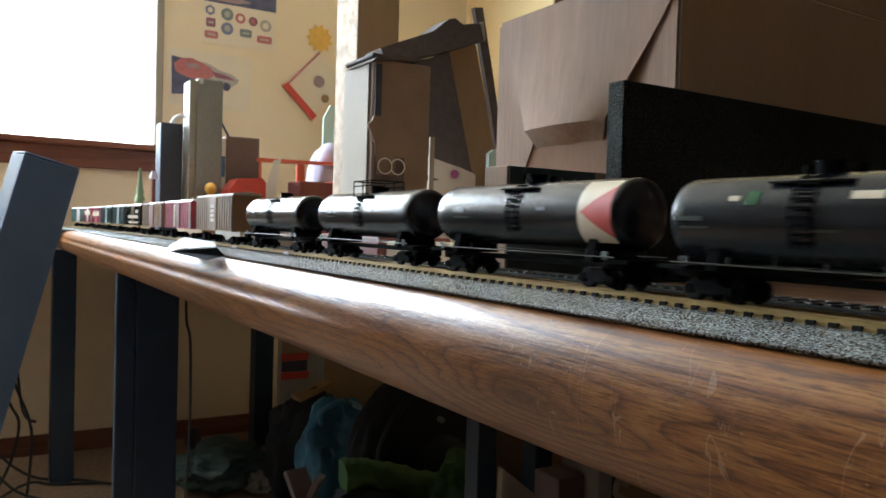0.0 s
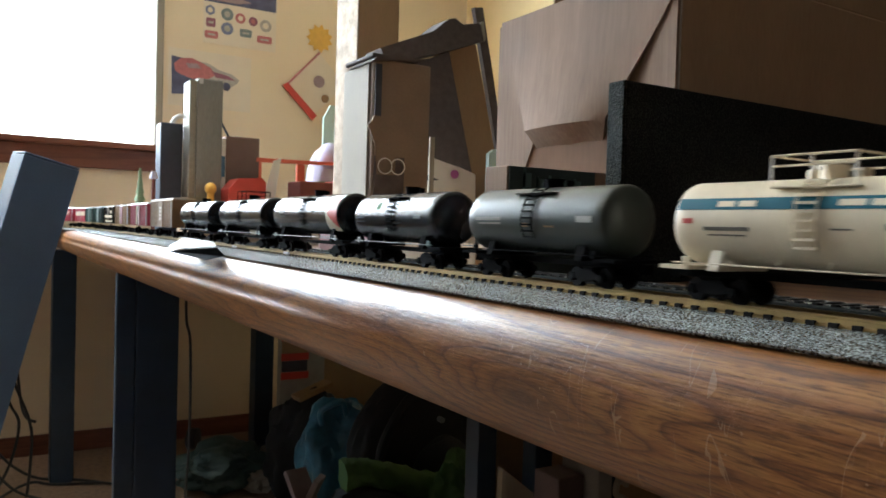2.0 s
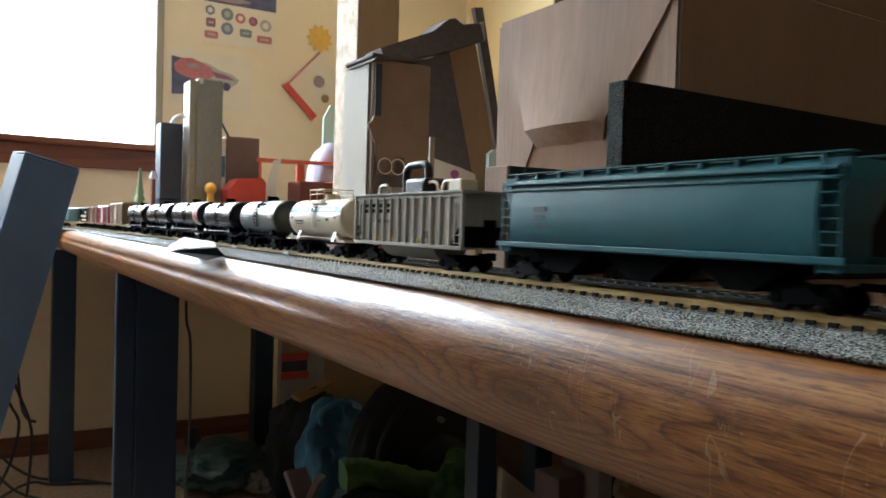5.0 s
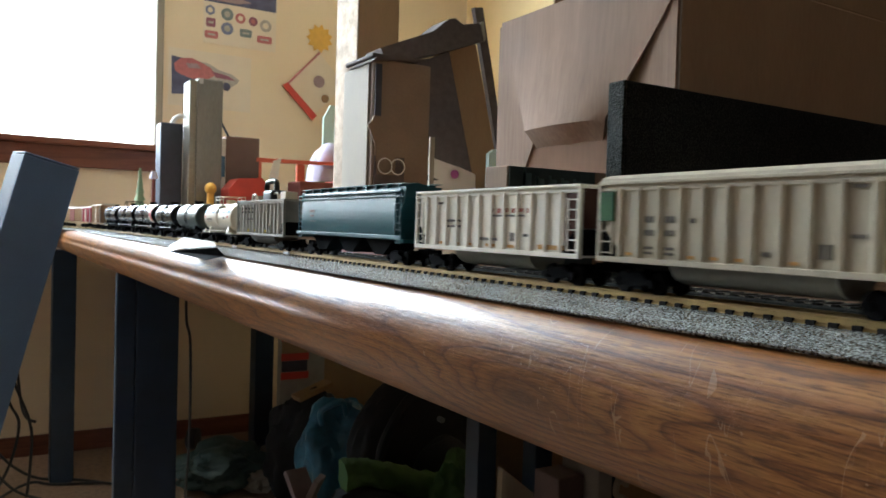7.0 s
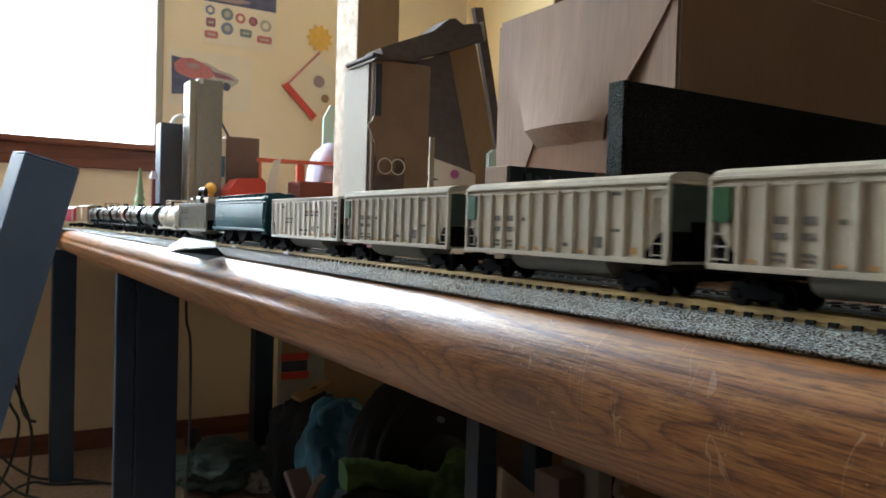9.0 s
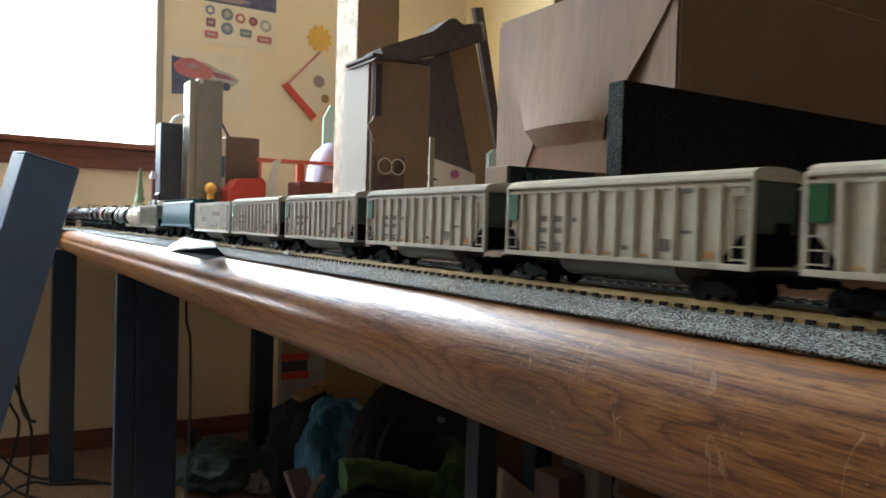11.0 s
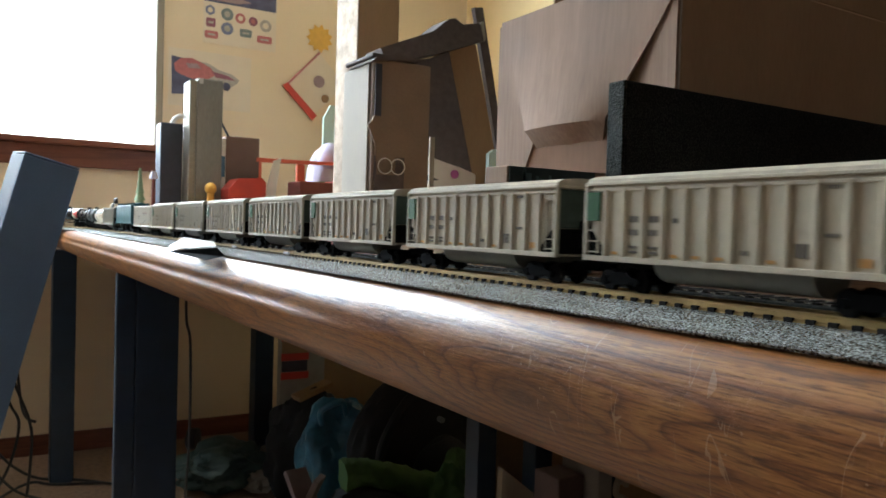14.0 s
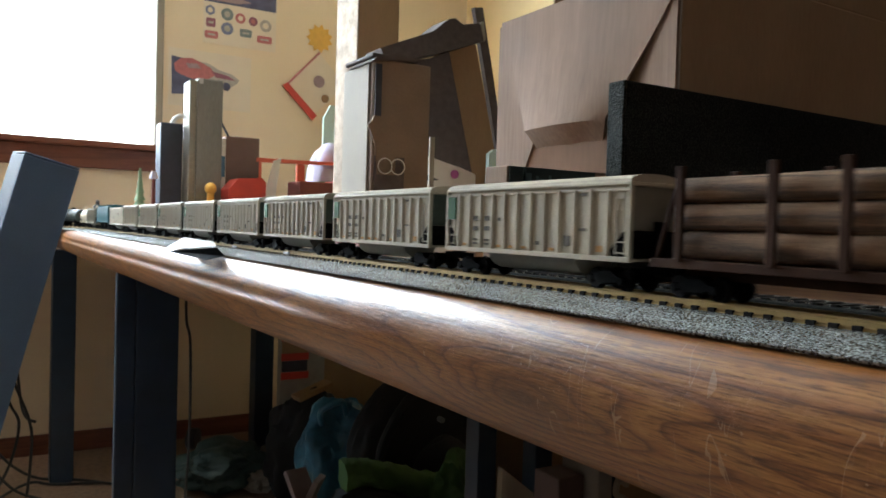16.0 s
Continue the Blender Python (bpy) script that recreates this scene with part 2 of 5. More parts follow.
M = {
    "edge": oak_mat("varnished_oak"),
    # dark wood invented for the unseen walls, to swallow bounce light
    "panel": wood_mat("bounce_absorbing_wood", (0.035, 0.018, 0.010), (0.075, 0.040, 0.022), 0.6, 6, "Z"),
    "ply": wood_mat("brown_board", (0.13, 0.065, 0.035), (0.24, 0.13, 0.07), 0.6, 9),
    "trim": wood_mat("stained_trim", (0.13, 0.038, 0.02), (0.22, 0.075, 0.04), 0.45, 12, "X"),
    "wallwarm": mat("warm_cream_paint", (0.82, 0.63, 0.33), 0.75, var=0.03, scale=3, bump=0.08, fine=120),
    "wall": mat("cream_paint", (0.78, 0.645, 0.455), 0.75, var=0.03, scale=3, bump=0.08, fine=120),
    "ceil": mat("ceiling_paint", (0.62, 0.55, 0.45), 0.9, var=0.03, scale=4, bump=0.1, fine=90),
    "carpet": mat("tan_carpet", (0.27, 0.18, 0.12), 0.95, var=0.3, scale=60, bump=0.6, fine=500),
    # blue veil of window glare is mixed into the dark steel of the post
    "slate": mat("steel_with_haze", (0.165, 0.285, 0.50), 0.42, var=0.12, scale=20, bump=0.05, fine=600),
    # black leg steel, with the bluish window haze put into its colour
    "steel": mat("black_steel_with_haze", (0.013, 0.032, 0.060), 0.45, var=0.2, scale=20, bump=0.05, fine=600),
    "foam": grain_mat("roadbed_foam", (0.010, 0.012, 0.012), (0.58, 0.63, 0.61), 0.20, 900, 0.0036),
    "blackfoam": grain_mat("charcoal_foam", (0.010, 0.011, 0.011), (0.026, 0.028, 0.025), 0.95, 800, 0.0003, 0.08),
    "cutfoam": grain_mat("cut_foam_face", (0.006, 0.007, 0.005), (0.024, 0.027, 0.020), 0.75, 620, 0.0010, 0.12),
    "rail": mat("brass_rail", (0.44, 0.31, 0.13), 0.42, 0.55, var=0.15, scale=60),
    "rail2": mat("nickel_rail", (0.62, 0.60, 0.54), 0.25, 0.8, var=0.1, scale=60),
    "tie2": mat("black_tie", (0.016, 0.014, 0.012), 0.8, var=0.2, scale=300, spec=0.12),
    "card": mat("cardboard", (0.31, 0.205, 0.145), 0.8, var=0.26, scale=34, bump=0.2, fine=240, stretch=(1, 1, 0.09), spec=0.2),
    "cardbrown": mat("red_brown_cardboard", (0.215, 0.120, 0.072), 0.85, var=0.15, scale=26, bump=0.15, fine=240, stretch=(1, 1, 0.12), spec=0.2),
    "carddark": mat("brown_cardboard", (0.33, 0.215, 0.120), 0.85, var=0.12, scale=14, bump=0.15, fine=260, stretch=(1, 1, 0.25)),
    "kraft": mat("greyed_cardboard", (0.25, 0.185, 0.135), 0.85, var=0.15, scale=18, bump=0.15, fine=220),
    "cardpale": mat("pale_card", (0.37, 0.335, 0.27), 0.8, var=0.08, scale=20, bump=0.1, fine=260),
    "white": mat("white_paper", (0.76, 0.74, 0.70), 0.8, var=0.05, scale=20, bump=0.04),
    "gloss": mat("glossy_white_card", (0.84, 0.83, 0.80), 0.25, var=0.03, scale=40, bump=0.02),
    "faded": mat("dull_print", (0.36, 0.26, 0.27), 0.8, var=0.2, scale=40),
    "red": mat("red_plastic", (0.55, 0.06, 0.045), 0.5, var=0.1, scale=40),
    "orange": mat("orange_red_plastic", (0.68, 0.13, 0.07), 0.45, var=0.1, scale=40),
    "yellow": mat("yellow_paper", (0.72, 0.42, 0.09), 0.8, var=0.12, scale=40),
    "stone": mat("speckled_stone", (0.36, 0.285, 0.21), 0.85, var=0.5, scale=28, bump=0.6, fine=150),
    "grey": mat("grey_card", (0.30, 0.29, 0.26), 0.7, var=0.15, scale=30),
    "darkcloth": mat("dark_fabric", (0.105, 0.088, 0.086), 0.9, var=0.3, scale=60, bump=0.4, fine=700),
    "navy": mat("dark_blue_card", (0.035, 0.042, 0.062), 0.6, var=0.3, scale=30),
    "stripe": mat("teal_stripe_paint", (0.012, 0.125, 0.175), 0.5, var=0.1, scale=60, spec=0.2),
    "wrap": mat("dark_green_wrap", (0.050, 0.072, 0.070), 0.5, var=0.15, scale=60, spec=0.3),
    "wrapmark": mat("pale_teal_ink", (0.13, 0.20, 0.20), 0.6, var=0.1, scale=60, spec=0.2),
    "brownend": mat("brown_end_paint", (0.085, 0.036, 0.026), 0.6, var=0.15, scale=90, spec=0.12),
    "blue": mat("blue_ink", (0.05, 0.16, 0.30), 0.5, var=0.1, scale=60),
    "green": mat("green_paint", (0.010, 0.078, 0.014), 0.6, var=0.12, scale=80, spec=0.15),
    "greenpale": mat("pale_green", (0.25, 0.38, 0.22), 0.7, var=0.12, scale=80),
    "mint": mat("mint_plastic", (0.55, 0.72, 0.68), 0.5, var=0.05),
    "lav": mat("lavender_plastic", (0.52, 0.50, 0.68), 0.4, var=0.15, scale=18),
    "purple": mat("purple_ink", (0.45, 0.12, 0.40), 0.6, var=0.1),
    "bluebag": mat("blue_plastic_bag", (0.022, 0.12, 0.19), 0.4, var=0.25, scale=25, bump=0.3, fine=120),
    "greencloth": mat("green_cloth", (0.036, 0.088, 0.017), 0.85, var=0.3, scale=40, bump=0.4, fine=400),
    "pack": mat("black_nylon", (0.010, 0.011, 0.013), 0.8, var=0.3, scale=60, bump=0.3, fine=500),
    "cable": mat("black_rubber", (0.02, 0.02, 0.02), 0.5),
    "blk": mat("tank_black", (0.008, 0.011, 0.015), 0.25, var=0.25, scale=9, bump=0.0, spec=0.45, coat=0.10),
    "gry": mat("tank_grey", (0.034, 0.044, 0.038), 0.34, var=0.18, scale=9, bump=0.0, spec=0.5, coat=0.1),
    "cream": mat("tank_cream", (0.70, 0.60, 0.44), 0.4, var=0.06, scale=60, bump=0.0),
    "hop": mat("hopper_grey_white", (0.49, 0.440, 0.340), 0.6, var=0.07, scale=90, bump=0.05, rand=0.04, spec=0.15),
    "hopw": mat("hopper_white", (0.84, 0.80, 0.70), 0.55, var=0.06, scale=90, bump=0.05, spec=0.15),
    "hopg": mat("hopper_warm_grey", (0.33, 0.305, 0.245), 0.6, var=0.1, scale=90, bump=0.05, spec=0.15),
    "endgreen": mat("dark_green_end_paint", (0.070, 0.095, 0.078), 0.55, var=0.2, scale=90, bump=0.05, spec=0.2),
    # hopper grey darkened to hold the shade on tubs and end sheets
    "hopd": mat("hopper_shaded_grey", (0.24, 0.225, 0.19), 0.55, var=0.1, scale=90, spec=0.15),
    "cover": mat("tan_cover", (0.47, 0.42, 0.34), 0.7, var=0.15, scale=120, bump=0.3, spec=0.15),
    "teal": mat("teal_paint", (0.016, 0.112, 0.135), 0.45, var=0.08, scale=60, bump=0.03, spec=0.3),
    "under": mat("truck_black", (0.005, 0.005, 0.005), 0.85, var=0.3, scale=200, spec=0.04),
    "wheel": mat("wheel_steel", (0.006, 0.005, 0.005), 0.7, 0.0, var=0.2, scale=200, spec=0.08),
    "letter": mat("letter_ink", (0.15, 0.135, 0.115), 0.6, var=0.3, scale=500, spec=0.15),
    "redink": mat("red_ink", (0.30, 0.075, 0.045), 0.6, var=0.3, scale=500, spec=0.15),
    "oxide": mat("oxide_red", (0.20, 0.055, 0.045), 0.6, var=0.15, scale=90, bump=0.05),
    "maroon": mat("boxcar_red", (0.36, 0.035, 0.06), 0.5, var=0.12, scale=90, bump=0.05),
    "tan": mat("boxcar_tan", (0.27, 0.155, 0.07), 0.55, var=0.15, scale=90, bump=0.05),
    "dkgreen": mat("boxcar_green", (0.04, 0.085, 0.08), 0.5, var=0.15, scale=90, bump=0.05),
    "alu": mat("silver_paint", (0.55, 0.56, 0.58), 0.35, 0.4, var=0.08, scale=60),
    "orangemark": mat("orange_ink", (0.60, 0.33, 0.12), 0.6, spec=0.15),
    "ochre": mat("yellow_ink", (0.62, 0.45, 0.06), 0.6, spec=0.15),
    "log": wood_mat("log_bark", (0.040, 0.021, 0.011), (0.235, 0.128, 0.064), 0.8, 60),
    "stake": mat("brown_stake", (0.046, 0.021, 0.012), 0.75, var=0.2, scale=90, spec=0.08),
    "pipe": mat("shiny_black_plastic", (0.006, 0.006, 0.007), 0.4, var=0.1),
    "glass": glass_mat("clear_dome"),
    "pane": glass_mat("window_glass", 0.0),
    "paper": mat("cream_paper", (0.74, 0.645, 0.51), 0.8, var=0.04, scale=12, bump=0.03),
    # print inks paled towards the wall: window haze is mixed into them
    "fblue": mat("hazed_blue_print", (0.20, 0.22, 0.33), 0.8, var=0.15, scale=60),
    "fgreen": mat("hazed_green_print", (0.20, 0.24, 0.24), 0.8, var=0.2, scale=60),
    "fred": mat("hazed_red_print", (0.50, 0.17, 0.17), 0.8, var=0.2, scale=60),
    "fgrey": mat("hazed_grey_print", (0.44, 0.40, 0.35), 0.8, var=0.2, scale=60),
    "fmaroon": mat("hazed_maroon_print", (0.30, 0.12, 0.16), 0.8, var=0.2, scale=60),
    "fnavy": mat("hazed_navy_print", (0.11, 0.115, 0.19), 0.8, var=0.3, scale=30),
    "tubegrey": mat("grey_green_card", (0.185, 0.19, 0.185), 0.4, var=0.25, scale=12, stretch=(1, 1, 0.2)),
    "plum": mat("plum_brown_card", (0.155, 0.105, 0.098), 0.75, var=0.12, scale=20),
    "sky": glow_mat("bright_sky", (1.0, 1.0, 1.0), 3.0),
}


# ---- mesh helpers ----
def finish(name, bm, material, smooth=False):
    bmesh.ops.recalc_face_normals(bm, faces=bm.faces)
    me = bpy.data.meshes.new(name)
    if smooth:
        for fc in bm.faces:
            fc.smooth = True
    bm.to_mesh(me)
    bm.free()
    me.materials.append(M[material])
    if smooth:
        me.set_sharp_from_angle(angle=radians(38))
    return me


def part(name, bm, material, parent, label="", smooth=False):
    ob = new(name, finish(name, bm, material, smooth) if not isinstance(bm, bpy.types.Mesh) else bm)
    ob.parent = parent
    if label:
        ob["label"] = label
    return ob


def thing(name, bm, material, label, category, at=None, group="", kind="", smooth=False):
    ob = new(name, finish(name, bm, material, smooth))
    if at is not None:
        ob.matrix_world = at
    return tagged(ob, label, category, group, kind)


def base(name, label, category, at, group=""):
    ob = new(name)
    ob.empty_display_size = 0.01
    ob.matrix_world = at
    return tagged(ob, label, category, group)


def box(x0, x1, y0, y1, z0, z1, bev=0.0, bm=None):
    bm = bm or bmesh.new()
    made = bmesh.ops.create_cube(bm, size=1.0, matrix=Matrix.Translation(((x0 + x1) / 2, (y0 + y1) / 2, (z0 + z1) / 2)) @ Matrix.Diagonal((x1 - x0, y1 - y0, z1 - z0, 1)))
    if bev:
        edges = {e for v in made["verts"] for e in v.link_edges}
        bmesh.ops.bevel(bm, geom=list(edges), offset=bev, segments=2, affect="EDGES", profile=0.5)
    return bm


def rod(a, b, r, seg=8, bm=None, r2=None):
    bm = bm or bmesh.new()
    a, b = Vector(a), Vector(b)
    m = Matrix.Translation((a + b) / 2) @ (b - a).to_track_quat("Z", "Y").to_matrix().to_4x4()
    bmesh.ops.create_cone(bm, cap_ends=True, segments=seg, radius1=r, radius2=r if r2 is None else r2, depth=(b - a).length, matrix=m)
    return bm


def prism(points, y0, y1, axis="Y", bm=None):
    """A closed profile drawn out along an axis: points are (x, z) for Y, (y, z) for X, (x, y) for Z."""
    bm = bm or bmesh.new()
    def put(p, s):
        return {"Y": (p[0], s, p[1]), "X": (s, p[0], p[1]), "Z": (p[0], p[1], s)}[axis]
    a = [bm.verts.new(put(p, y0)) for p in points]
    b = [bm.verts.new(put(p, y1)) for p in points]
    k = len(points)
    for i in range(k):
        bm.faces.new((a[i], a[(i + 1) % k], b[(i + 1) % k], b[i]))
    bm.faces.new(a)
    bm.faces.new(b[::-1])
    return bm


def lathe_y(profile, zc, seg=32, bm=None):
    """A body turned round the Y axis: profile of (y, r) from one pole to the other."""
    bm = bm or bmesh.new()
    rings = []
    for y, r in profile:
        if r < 1e-6:
            rings.append([bm.verts.new((0, y, zc))])
        else:
            rings.append([bm.verts.new((r * math.cos(2 * math.pi * i / seg), y, zc + r * math.sin(2 * math.pi * i / seg))) for i in range(seg)])
    for p, q in zip(rings, rings[1:]):
        for i in range(seg):
            j = (i + 1) % seg
            vs = [p[i % len(p)], p[j % len(p)], q[j % len(q)], q[i % len(q)]]
            seen = []
            for v in vs:
                if v not in seen:
                    seen.append(v)
            bm.faces.new(seen)
    return bm


def tube(points, r, seg=8, bm=None):
    """A bent tube through points."""
    bm = bm or bmesh.new()
    pts = [Vector(p) for p in points]
    rings = []
    for i, p in enumerate(pts):
        d = (pts[min(i + 1, len(pts) - 1)] - pts[max(i - 1, 0)]).normalized()
        u = d.orthogonal().normalized() if i == 0 else (last - d * last.dot(d)).normalized()
        last = u
        w = d.cross(u)
        rings.append([bm.verts.new(p + r * (u * math.cos(2 * math.pi * k / seg) + w * math.sin(2 * math.pi * k / seg))) for k in range(seg)])
    for p, q in zip(rings, rings[1:]):
        for k in range(seg):
            bm.faces.new((p[k], p[(k + 1) % seg], q[(k + 1) % seg], q[k]))
    bm.faces.new(rings[0])
    bm.faces.new(rings[-1][::-1])
    return bm


def spline(points, n):
    """Points along a smooth curve through a few points."""
    pts = [Vector(p) for p in points]
    out = []
    for i in range(len(pts) - 1):
        p0, p1, p2, p3 = pts[max(i - 1, 0)], pts[i], pts[i + 1], pts[min(i + 2, len(pts) - 1)]
        for k in range(n):
            t = k / n
            out.append(0.5 * ((2 * p1) + (p2 - p0) * t + (2 * p0 - 5 * p1 + 4 * p2 - p3) * t * t + (3 * p1 - p0 - 3 * p2 + p3) * t ** 3))
    out.append(pts[-1])
    return out


def lump(sx, sy, sz, rough_, sc, seed, sub=4, power=1.0):
    """A soft crumpled heap with a flat base at z = 0."""
    bm = bmesh.new()
    bmesh.ops.create_icosphere(bm, subdivisions=sub, radius=1.0)
    off = Vector((seed * 7.3, seed * 3.1, seed))
    for v in bm.verts:
        d = v.co.normalized()
        k = 1 + rough_ * 0.9 * noise.noise(d * sc * 0.8 + off) - rough_ * 0.45 * abs(noise.noise(d * sc * 1.9 + off)) - rough_ * 0.15 * abs(noise.noise(d * sc * 5.0 + off))
        p = d * k
        v.co = (p.x * sx, p.y * sy, max(0.0, (p.z * 0.75 + 0.5)) * sz / 1.25)
    return bm


# ---- room ----
def structure(name, bm, material, label, category, smooth=False):
    return thing(name, bm, material, label, category, kind="structure", smooth=smooth)


WX0, WX1, WZ0, WZ1 = -1.05, 0.583, 1.165, 2.62
structure("floor", box(-2.45, SIDE, -0.80, WALL, -0.1, 0), "carpet", "tan short-pile carpet floor with worn patches", "floor")
structure("ceiling", box(-2.6, SIDE + 0.15, -0.95, WALL + 0.15, 2.8, 2.9), "ceil", "tan painted plain ceiling", "ceiling")
wbm = box(-2.6, WX0, WALL, WALL + 0.15, -0.1, 2.8)
box(WX1, SIDE + 0.15, WALL, WALL + 0.15, -0.1, 2.5, bm=wbm)
box(WX0, WX1, WALL, WALL + 0.15, -0.1, WZ0, bm=wbm)
box(WX0, WX1, WALL, WALL + 0.15, WZ1, 2.8, bm=wbm)
structure("wall_north", wbm, "wall", "cream painted wall with a wide window opening", "wall")
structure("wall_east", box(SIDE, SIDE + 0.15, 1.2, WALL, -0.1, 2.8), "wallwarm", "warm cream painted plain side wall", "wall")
# walls out of view, made dark and close to cut the fill light
structure("wall_east_absorbing", box(SIDE, SIDE + 0.15, -0.80, 1.2, -0.1, 2.8), "panel", "unseen side wall in dark brown added to absorb bounce", "wall")
structure("wall_west", box(-2.6, -2.45, -0.80, WALL, -0.1, 2.8), "panel", "unseen wall in dark brown added to absorb bounce", "wall")
structure("wall_south", box(-2.6, SIDE + 0.15, -0.95, -0.80, -0.1, 2.8), "panel", "unseen wall in dark brown added to absorb bounce", "wall")
structure("baseboard", box(-2.45, SIDE, WALL - 0.014, WALL - 0.001, 0.0, 0.075, 0.004), "trim", "dark brown stained wooden baseboard", "baseboard")
win = tagged(new("window_1"), "wide bright window with brown stained wooden sill", "window", "", "structure")
part("window_sill", box(WX0 - 0.1, WX1 + 0.035, WALL - 0.05, WALL + 0.1, WZ0 - 0.022, WZ0 + 0.002, 0.005), "trim", win)
part("apron", box(WX0 - 0.06, WX1 + 0.03, WALL - 0.02, WALL - 0.001, WZ0 - 0.10, WZ0 - 0.022, 0.004), "trim", win)
fr = box(WX0, WX1 - 0.0, WALL + 0.105, WALL + 0.14, WZ1 - 0.04, WZ1)
part("window_frame", fr, "white", win)
part("casing", box(WX1 + 0.001, WX1 + 0.03, WALL - 0.016, WALL - 0.001, WZ0 + 0.002, WZ1 + 0.05, 0.004), "cardpale", win, "pale painted window casing")
pn = part("pane", box(WX0 + 0.002, WX1 - 0.002, WALL + 0.118, WALL + 0.122, WZ0 + 0.004, WZ1 - 0.042), "pane", win)
pn.visible_shadow = False
structure("backdrop", box(-6, 5, WALL + 2.0, WALL + 2.02, -1, 5), "sky", "overexposed white daylight sky outside the window", "sky")

# ---- table with thick rounded timber edge ----
XO = 1.30
YN, YF = -0.70, 2.88
# timber edge profile: x and depth below the top, from the top inwards of the bed round to the underside
EDGE = [(x, TOP - d) for x, d in ((0.262, 0), (0.2385, 0), (0.2350, 0.0004), (0.2318, 0.0013), (0.2288, 0.0029), (0.2260, 0.0051), (0.2236, 0.0080), (0.2217, 0.0114), (0.2203, 0.0150), (0.2194, 0.0184), (0.2188, 0.0212),
                                  (0.2185, 0.0235), (0.2182, 0.0262), (0.2181, 0.0290), (0.2182, 0.0318), (0.2184, 0.0345), (0.2188, 0.0375), (0.2195, 0.0410), (0.2207, 0.0455), (0.2224, 0.0500), (0.2247, 0.0550),
                                  (0.2278, 0.0603), (0.2318, 0.0652), (0.2370, 0.0683), (0.262, 0.0700))]


def worn_edge(y0, y1):
    """The timber edge drawn out along the table, with slow waviness, shallow dents and a lower ridge on its far part."""
    bm = bmesh.new()
    rings = []
    ys = [y0]
    while ys[-1] < y1 - 0.012:
        ys.append(ys[-1] + (0.006 if 0.1 < ys[-1] < 0.9 else 0.025))
    ys.append(y1)
    for y in ys:
        far = min(1.0, max(0.0, (y - 0.40) / 0.25))
        far = far * far * (3 - 2 * far)
        ring = []
        for k, (x, z) in enumerate(EDGE):
            d = TOP - z
            if 0 < d < 0.0695:
                x += 0.0016 * far * math.exp(-((d - 0.0275) / 0.0040) ** 2) - 0.0010 * far * math.exp(-((d - 0.0360) / 0.0032) ** 2)
                wave = noise.noise(Vector((y * 7.0, d * 60.0, 1.5))) * 0.0004 + noise.noise(Vector((y * 45.0, d * 160.0, 7.5))) * 0.00016
                x += wave
                z += wave * 0.4 if k > 2 else 0.0
            ring.append(bm.verts.new((x, y, z)))
        rings.append(ring)
    k = len(EDGE)
    for p, q in zip(rings, rings[1:]):
        for i in range(k):
            bm.faces.new((p[i], p[(i + 1) % k], q[(i + 1) % k], q[i]))
    bm.faces.new(rings[0])
    bm.faces.new(rings[-1][::-1])
    return bm


table = base("layout_table", "long brown table with thick rounded varnished timber edge", "table", pose(0, 0, 0))
part("tabletop", box(0.262, XO, YN, YF + 0.24, TOP - 0.045, TOP - 0.0006), "ply", table, "brown painted board top")
part("edge_timber", worn_edge(YN, YF), "edge", table, "worn varnished oak edge with dents", smooth=True)
part("wing_top", box(-2.4, 0.262, YF + 0.03, YF + 0.24, TOP - 0.045, TOP - 0.0006), "ply", table)
part("wing_edge", prism([(-(p[0] - 0.262) * -1 + YF + 0.03, p[1]) for p in EDGE], -2.4, 0.21, "X"), "edge", table, smooth=True)
part("corner_fill", prism([(0.262, YF), (0.2, YF), (0.14, YF + 0.03), (0.262, YF + 0.03)], TOP - 0.045, TOP - 0.0006, "Z"), "ply", table)
legmesh = finish("leg", box(-0.035, 0.035, -0.035, 0.035, 0, TOP - 0.0455, 0.003), "steel")
legthin = finish("leg", box(-0.022, 0.022, -0.022, 0.022, 0, TOP - 0.0455, 0.002), "steel")
legshort = finish("leg", box(-0.035, 0.035, -0.035, 0.035, 0, TOP - 0.0702, 0.003), "steel")
for lx, ly in ((0.247, 2.805), (0.932, 2.825), (0.992, 1.225), (0.85, 1.225), (1.20, 1.25), (1.22, 2.80), (0.99, -0.40), (0.30, -0.40), (-2.2, 3.02), (-1.1, 3.02)):
    ob = part("leg", legshort if 0.2 < lx < 0.26 else legthin if 1.2 < ly < 1.3 else legmesh, "steel", table)
    ob.matrix_world = pose(lx, ly, 0)
part("leg", box(0.2375, 0.2740, 1.62, 1.645, 0, TOP - 0.0702, 0.003), "steel", table)
part("leg", box(0.2745, 0.3580, 1.62, 1.645, 0, TOP - 0.0455, 0.003), "steel", table)

# ---- track ----
CURVE = 2.42      # where the curve to the left begins
RAD = 0.55
LOOP = -0.12     # before this the track comes round a loop on the table
BACK = 0.45


